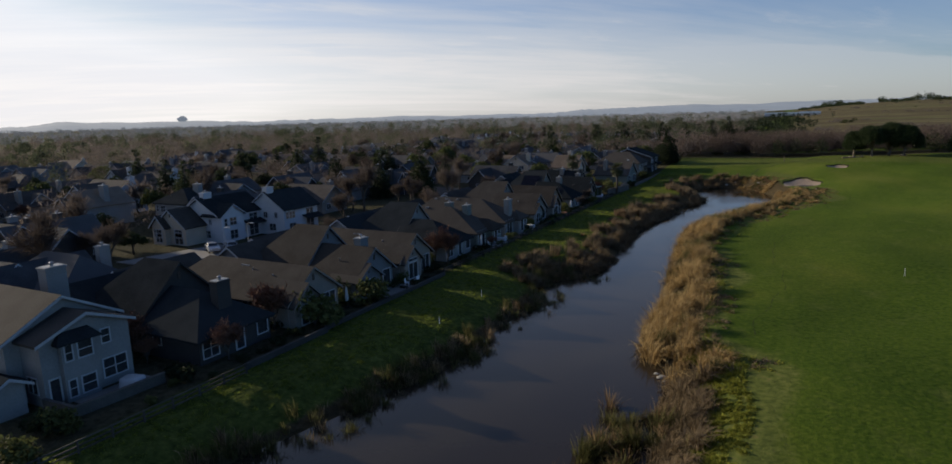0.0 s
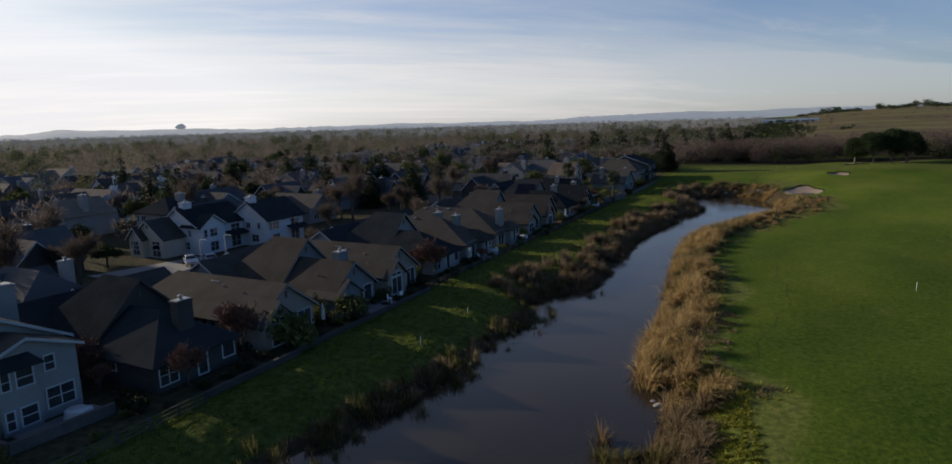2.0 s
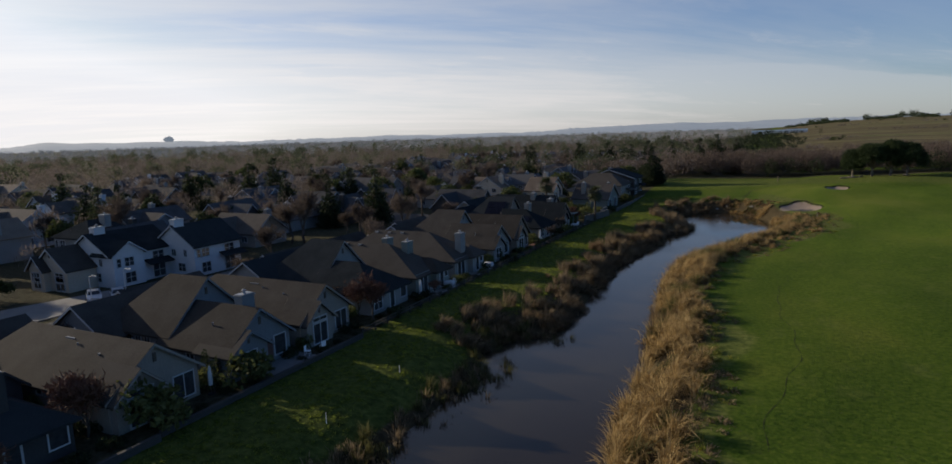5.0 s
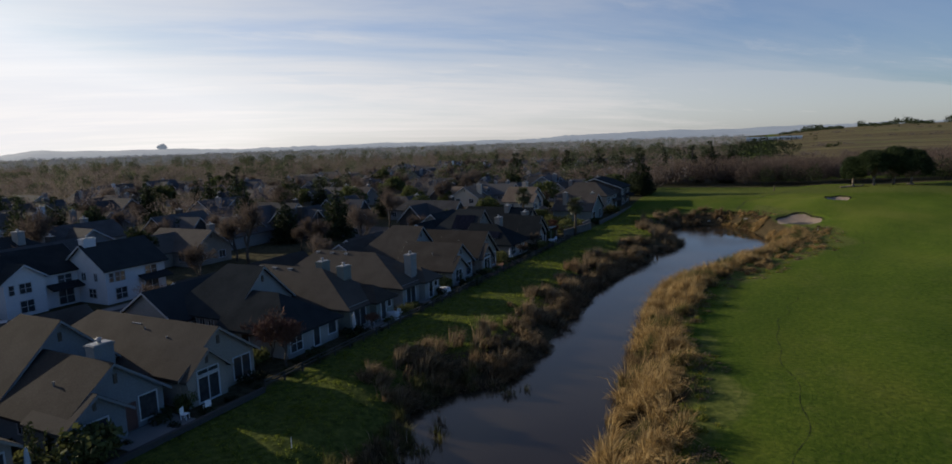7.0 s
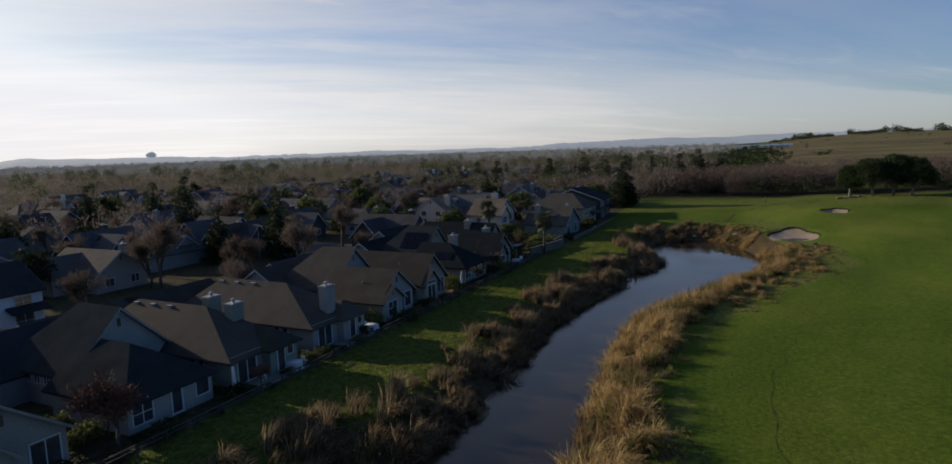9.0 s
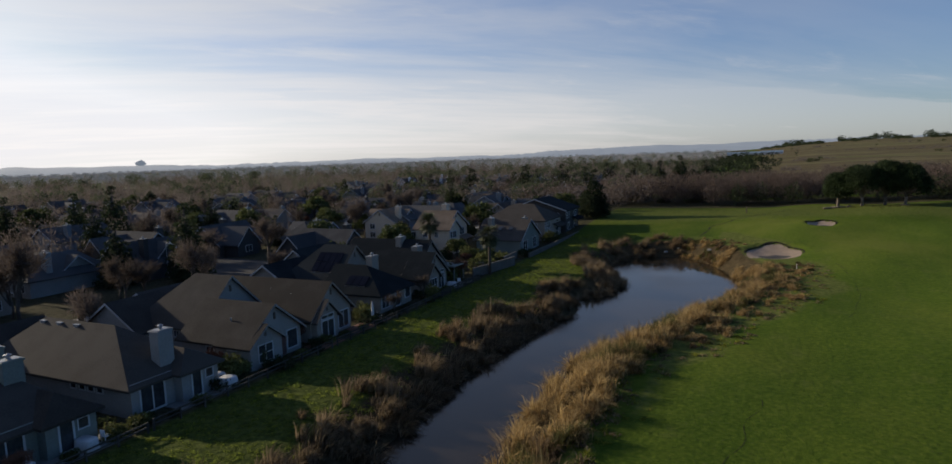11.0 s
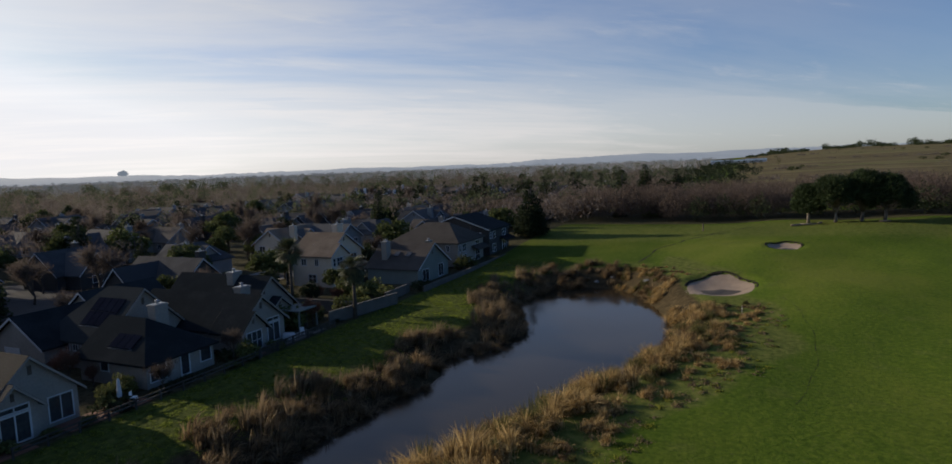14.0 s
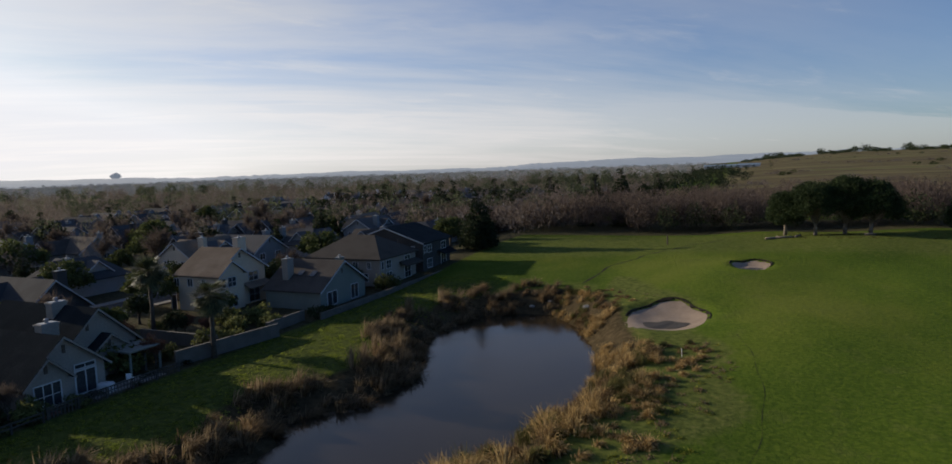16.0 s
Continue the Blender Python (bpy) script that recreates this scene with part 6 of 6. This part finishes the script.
# ---- bunkers and marks on the course ----
def bunker(cx, cy, rx, ry, label):
    s = Shape()
    rings, n = 7, 40
    for j in range(rings + 1):
        for i in range(n):
            a = i * math.tau / n
            q = j / rings * (1 + 0.08 * math.sin(3 * a + cx) + 0.05 * math.sin(5 * a))
            x, y = cx + rx * q * math.cos(a), cy + ry * q * math.sin(a)
            s.v.append((x, y, ground_z(x, y) + (0.05 if j < rings else -0.05)))
    for j in range(rings):
        for i in range(n):
            s.f.append((j * n + i, j * n + (i + 1) % n, (j + 1) * n + (i + 1) % n, (j + 1) * n + i))
    ob = tagged(new("sand_bunker", s.mesh("sand_bunker", SAND, True, True)), label, "bunker")
    rr = random.Random(int(cx * 10))
    # sod lip standing over the far side, broken into ragged lobes
    lip = Shape()
    m_ = 46
    for i in range(m_):
        a = math.radians(-8 + 190 * i / (m_ - 1))
        q = 1 + 0.08 * math.sin(3 * a + cx) + 0.05 * math.sin(5 * a)
        tall = (0.03 + 0.13 * math.sin(math.pi * i / (m_ - 1)) ** 0.7) * rr.uniform(0.8, 1.15)
        inner = q * (0.985 - rr.choice((0.0, 0.01, 0.03, 0.06, 0.08)))
        for k, up in ((inner + 0.015, 0.02), (inner, tall), (q * 1.0, tall + 0.03), (q * 1.035, -0.05)):
            x, y = cx + rx * k * math.cos(a), cy + ry * k * math.sin(a)
            lip.v.append((x, y, ground_z(x, y) + up))
    for i in range(m_ - 1):
        for k in range(3):
            lip.f.append((i * 4 + k, i * 4 + 4 + k, i * 4 + 5 + k, i * 4 + 1 + k))
    part("sod_lip", lip, SOIL, ob, "ragged turf lip over the sand")
    wet = Shape()
    for i in range(28):
        a = i * math.tau / 28
        q = 1 + 0.18 * math.sin(2 * a + 1) + 0.1 * math.sin(5 * a)
        x, y = cx + rx * (0.02 + 0.46 * q * math.cos(a)), cy + ry * (-0.36 + 0.38 * q * math.sin(a))
        wet.v.append((x, y, ground_z(x, y) + 0.065))
    wet.f.append(tuple(range(28)))
    part("wet_patch", wet, WET_SAND, ob, "dark wet patch in the sand")


bunker(3.0, 202.0, 4.7, 5.6, "pale raked sand bunker beside the pond")
bunker(11.8, 226.4, 2.7, 3.6, "small sand bunker at the edge of the green")


def stake(x, y, tall, mat, label, r=0.05):
    z = ground_z(x, y)
    t = thing("marker_post", (x, y, z), label, "post", "marker posts on the course")
    r, tall = (r, tall) if r > 0.1 else (0.024, tall * 0.8)
    part("post", Shape().tube([(0, 0, -0.1), (0, 0, tall)], [r, r], 8), mat, t, fix=False)
    part("cap", Shape().tube([(0, 0, tall), (0, 0, tall + 0.06)], [r * 1.3, r * 0.6], 8), mat, t, fix=False)


for x, y, tall in ((-29.0, 69.2, 1.0), (-29.4, 79.6, 0.9), (14.9, 104.0, 1.1), (6.1, 187.6, 1.0)):
    stake(x, y, tall, PLASTIC, "white marker post standing in the grass")
stake(-3.0, 252.0, 1.8, WOOD_DARK, "dark wooden post at the far fairway edge", 0.12)


def drain_line(pts, wide=1.0):
    s = Shape()
    for i, (x, y) in enumerate(pts):
        w = wide * (0.016 + 0.009 * math.sin(i * 1.7))
        for q in (-w, w):
            s.v.append((x + q, y, ground_z(x + q, y) + 0.015))
        if i:
            s.f.append((2 * i - 2, 2 * i - 1, 2 * i + 1, 2 * i))
    tagged(new("turf_crack", s.mesh("turf_crack", SOIL)), "thin dark winding line of soil in the fairway turf", "crack", kind="structure")


# the crack in the fairway turf, in three runs
drain_line([(2.0 - 1.9 * k / 18 + 0.3 * math.sin(k * 0.7), 133 - k * 0.7) for k in range(19)])
drain_line([(0.11 + 0.04 * k / 8 + 0.12 * math.sin(k * 0.785), 120.4 - k * 0.7375) for k in range(9)])
drain_line([(1.2 + 1.05 * math.sin((k - 12) * 0.13) + 0.25 * math.sin(k * 0.53), 114.5 - k * 0.75) for k in range(52)])

# flat soil strips laid for a winding ditch and the fairway collar's edge
drain_line([(-10.7 + 17.9 * (k / 30) ** 1.35 + 0.5 * math.sin(k * 0.8), 217.4 + 39 * (k / 30) ** 0.75) for k in range(31)], 9.0)
drain_line([(12.9 - 2.6 * ((k - 14) / 14) ** 2 + 0.12 * math.sin(k * 0.9), 160 + 1.3 * k) for k in range(28)], 0.9)

rr = random.Random(3)
for x, y, r in ((-6.3, 68.4, 0.45), (-6.9, 69.0, 0.3), (-5.8, 67.8, 0.35), (-8.0, 208.5, 0.5), (-12.0, 212.5, 0.45), (-16.5, 211.3, 0.4), (-14.2, 212.4, 0.3)):
    bm = bmesh.new()
    bmesh.ops.create_icosphere(bm, subdivisions=2, radius=r)
    for v in bm.verts:
        v.co *= 1 + 0.25 * math.sin(v.co.x * 7 + x) * math.cos(v.co.y * 6 + y)
        v.co.z *= 0.55
    me = bpy.data.meshes.new("rock")
    bm.to_mesh(me)
    bm.free()
    me.materials.append(ROCK)
    ob = tagged(new("rock", me), "pale rock at the water's edge", "rock", "rocks at the water")
    ob.location = (x, y, max(ground_z(x, y), 0.12))


# ---- fences, garden walls ----
def rail_fence(y0, y1, x, tall, mat, label, step=2.4, rails=2, boards=False, lean=0.0):
    f = thing("fence", (x, y0, ground_z(x, y0)), label, "fence", "garden fences")
    n = max(1, round((y1 - y0) / step))
    me_post = Shape().box(-0.06, 0.06, -0.06, 0.06, -0.2, tall).mesh("post", mat)
    gap = (y1 - y0) / n
    me_rail = Shape().box(-0.03, 0.03, 0.06, gap - 0.06, -0.05, 0.05).mesh("rail", mat)
    me_board = Shape().box(0.035, 0.06, -0.045, 0.045, 0.05, tall - 0.05).mesh("board", mat)
    z0 = ground_z(x, y0)
    for i in range(n + 1):
        y = y0 + i * gap
        zz = ground_z(x, y) - z0
        ob = new("post", me_post)
        ob.parent, ob.location = f, (0, y - y0, zz)
        if i == n:
            break
        for k in range(rails):
            ob = new("rail", me_rail)
            ob.parent, ob.location = f, (0, y - y0, zz + tall * (0.92 - 0.36 * k))
        if boards:
            for j in range(int(gap / 0.3)):
                ob = new("board", me_board)
                ob.parent, ob.location = f, (0, y - y0 + 0.15 + j * 0.3, zz)
    return f


def low_wall(y0, y1, x, tall, label, x1=None, mat=None, th=0.22):
    s = Shape()
    n = max(1, int(math.hypot(y1 - y0, (x1 or x) - x) / 3))
    w = thing("garden_wall", (x, y0, ground_z(x, y0)), label, "wall", "garden walls")
    d = Vector(((x1 if x1 is not None else x) - x, y1 - y0, 0)) / n
    e, side = d.normalized(), Vector((0, 0, 1)).cross(d.normalized())
    for i in range(n):
        c = d * (i + 0.5)
        part("panel", Shape().obox(c + Vector((0, 0, tall / 2 - 0.1)), e, (0, 0, 1), side, d.length - 0.01, tall + 0.2, -th / 2, th / 2), mat or STONE_WALL, w, fix=False)
        part("coping", Shape().obox(c + Vector((0, 0, tall + 0.04)), e, (0, 0, 1), side, d.length, 0.08, -th / 2 - 0.04, th / 2 + 0.04), mat or STONE_WALL, w, fix=False)


rail_fence(30, 51, -37.0, 0.95, FENCE_WOOD, "low weathered timber rail fence along the lawn", 2.4, 3, False)
low_wall(51.5, 62, -37.7, 0.5, "low dark garden wall along the lawn", None, WALL_BROWN)
low_wall(62.4, 86, -38.2, 0.4, "low dark timber edging wall below the hedges", None, WALL_BROWN)
rail_fence(86.5, 112, -38.6, 0.85, FENCE_WOOD, "low dark timber fence along the lawn", 2.4, 2, False)
rail_fence(112.5, 133.5, -38.6, 0.95, FENCE_WOOD, "dark rail fence along the lawn", 2.4, 2, False)
rail_fence(134.5, 158, -38.7, 0.9, FENCE_WOOD, "dark rail fence behind the lawn", 2.4, 2, False)
rail_fence(158.5, 171, -39.0, 1.0, FENCE_WOOD, "metal-grey rail fence beside a patio", 2.4, 2, True)
low_wall(172, 184.5, -40.6, 1.5, "pale stucco garden wall stepping along the lawn", -38.4)
low_wall(184.8, 192, -40.5, 1.3, "pale stucco garden wall behind palms", -40.8)
low_wall(192.5, 255, -38.6, 0.8, "low stucco wall at the fairway edge")
low_wall(178.0, 178.3, -53.0, 1.4, "pale wall between the gardens", -41.5)
low_wall(170.0, 170.2, -52.0, 1.7, "dark board wall beside the terrace", -42.5, FENCE_WOOD)
low_wall(40.0, 47.0, -42.4, 0.8, "low stucco patio wall before the grey house", -42.0)
low_wall(39.8, 40.0, -46.0, 0.8, "low stucco patio wall end", -42.4)

# patios
for i, (x0, x1, y0, y1, mat) in enumerate(((-45.2, -42.6, 41.5, 47.2, CONCRETE), (-41.8, -39.2, 74.5, 80, CONCRETE), (-41.8, -39.4, 104, 111, CONCRETE), (-41.8, -39.2, 132.8, 136.5, BRICK_PAVE), (-41.8, -39.6, 116, 122, CONCRETE),
                                           (-41.8, -39.4, 139, 146, BRICK_PAVE), (-41.8, -39.6, 163, 170, CONCRETE), (-41.6, -39.6, 157, 160, BRICK_PAVE))):
    sheet("terrace", [(x0, y0), (x1, y0), (x1, y1), (x0, y1)], 2.07, mat, "paved garden terrace behind the house", "terrace", 0.1)


# ---- garden furniture ----
def covered_table(x, y, w, d, turn, label="furniture under a pale fabric cover"):
    t = thing("covered_table", (x, y, 2.07), label, "table", "covered garden furniture", turn)
    s = Shape()
    n = 20
    for z, k in ((0, 1.06), (0.35, 1.0), (0.68, 0.95), (0.76, 0.86)):
        for i in range(n):
            a = i * math.tau / n
            c, q = math.cos(a), math.sin(a)
            p = (abs(c) ** 4 + abs(q) ** 4) ** -0.25
            s.v.append((c * p * w / 2 * k * (1 + 0.03 * math.sin(5 * a)), q * p * d / 2 * k * (1 + 0.03 * math.cos(7 * a)), z))
    for j in range(3):
        for i in range(n):
            s.f.append((j * n + i, j * n + (i + 1) % n, (j + 1) * n + (i + 1) % n, (j + 1) * n + i))
    s.f.append(tuple(range(3 * n, 4 * n)))
    part("cover", s, FABRIC, t, fix=False, smooth=True)


def garden_chair(x, y, turn, mat=None):
    m = mat or PLASTIC
    t = thing("garden_chair", (x, y, 2.07), "white garden chair on the terrace", "chair", "garden chairs", turn)
    part("seat", Shape().box(-0.24, 0.24, -0.24, 0.24, 0.40, 0.45), m, t, fix=False)
    part("backrest", Shape().box(-0.27, -0.22, -0.24, 0.24, 0.46, 0.92), m, t, fix=False)
    for a in (-0.21, 0.21):
        for b in (-0.21, 0.21):
            part("leg", Shape().box(a - 0.025, a + 0.025, b - 0.025, b + 0.025, 0, 0.40), m, t, fix=False)


def closed_umbrella(x, y, mat=None):
    t = thing("garden_umbrella", (x, y, 2.07), "closed pale umbrella on a stand beside the house", "umbrella", "garden umbrellas")
    part("base", Shape().tube([(0, 0, 0), (0, 0, 0.1)], [0.28, 0.24], 12), TYRE, t, fix=False)
    part("pole", Shape().tube([(0, 0, 0.1), (0, 0, 2.4)], [0.025, 0.025], 8), WOOD_DARK, t, fix=False)
    part("canopy", Shape().tube([(0, 0, 0.8), (0, 0, 1.2), (0, 0, 2.2), (0, 0, 2.45)], [0.17, 0.2, 0.12, 0.03], 9), mat or FABRIC, t, fix=False)


covered_table(-43.6, 45.3, 1.9, 1.4, 15)
covered_table(-40.4, 108.6, 1.6, 1.0, 8)
covered_table(-40.6, 121.4, 1.5, 1.5, 0)
covered_table(-42.6, 121.9, 2.0, 0.9, 10)
covered_table(-40.6, 164.6, 1.4, 1.0, 20)
for x, y, a in ((-39.9, 79.6, 20), (-39.6, 81.4, 160), (-40.2, 109.9, 90), (-40.4, 145.0, 30), (-40.0, 158.6, 200), (-40.8, 159.4, 60), (-40.6, 167.0, 120), (-41.0, 105.2, 0)):
    garden_chair(x, y, a)
closed_umbrella(-40.7, 101.7)
closed_umbrella(-41.0, 69.2)
closed_umbrella(-40.6, 143.9)


# ---- cars, lamps, poles ----
def car(x, y, turn, paint, label):
    t = thing("car", (x, y, 2.11), label, "car", "parked cars", turn)
    s = Shape()
    prof = [(-2.2, 0.35), (-2.2, 0.78), (-1.75, 0.92), (-1.0, 1.0), (-0.45, 1.42), (0.95, 1.46), (1.75, 1.02), (2.15, 0.92), (2.2, 0.4)]
    n = len(prof)
    for side, k in ((-1, 1), (1, 1)):
        for x_, z_ in prof:
            s.v.append((x_, side * (0.86 if z_ < 1.1 else 0.66), z_))
    s.f += [tuple(range(n)), tuple(range(n, 2 * n))[::-1]] + [(i, n + i, n + (i + 1) % n, (i + 1) % n) for i in range(n)]
    part("body", s, paint, t)
    gl = Shape()
    for sg in (-1, 1):
        gl.add([(-0.75, sg * 0.84, 1.06), (-0.4, sg * 0.70, 1.37), (0.9, sg * 0.70, 1.40), (1.45, sg * 0.84, 1.08)], [(0, 1, 2, 3)])
        part("side_window", gl, GLASS, t, fix=False)
        gl = Shape()
    part("windscreen", Shape().add([(-0.98, -0.72, 1.03), (-0.98, 0.72, 1.03), (-0.50, 0.6, 1.415), (-0.50, -0.6, 1.415)], [(0, 1, 2, 3)]), GLASS, t, fix=False)
    part("rear_window", Shape().add([(1.02, -0.6, 1.45), (1.02, 0.6, 1.45), (1.70, 0.72, 1.07), (1.70, -0.72, 1.07)], [(0, 1, 2, 3)]), GLASS, t, fix=False)
    for a in (-1.35, 1.35):
        for b in (-0.80, 0.80):
            w = part("wheel", Shape().tube([(a, b - 0.1, 0.32), (a, b + 0.1, 0.32)], [0.33, 0.33], 14), TYRE, t, fix=False)
            part("rim", Shape().tube([(a, b - 0.115, 0.32), (a, b + 0.115, 0.32)], [0.2, 0.2], 10), METAL, w, fix=False)
    for b in (-0.6, 0.6):
        part("headlight", Shape().box(-2.24, -2.19, b - 0.16, b + 0.16, 0.62, 0.74), PLASTIC, t, fix=False)


car(-82.0, 85.4, 150, CAR_SILVER, "silver car parked on the pale drive")
car(-79.6, 87.2, 150, CAR_SILVER, "silver car parked beside another on the drive")
car(-98.5, 92.0, 100, CAR_BLUE, "dark car parked by the cream house")
car(-74.6, 165.0, 90, CAR_BLUE, "dark car parked at the kerb")


def street_lamp(x, y):
    t = thing("street_lamp", (x, y, 2.1), "slender pale street lamp post with a small arm", "street lamp", "street lamps")
    part("pole", Shape().tube([(0, 0, 0), (0, 0, 6.0)], [0.06, 0.045], 8), TRIM, t, fix=False)
    part("arm", Shape().tube([(0, 0, 5.9), (0.5, 0, 6.15), (1.0, 0, 6.1)], [0.04, 0.04, 0.04], 6), TRIM, t, fix=False)
    part("lamp_head", Shape().box(0.8, 1.35, -0.12, 0.12, 6.02, 6.14), TRIM, t, fix=False)


for x, y in ((-69.4, 77.5), (-69.2, 81.5), (-93.0, 158.0)):
    street_lamp(x, y)
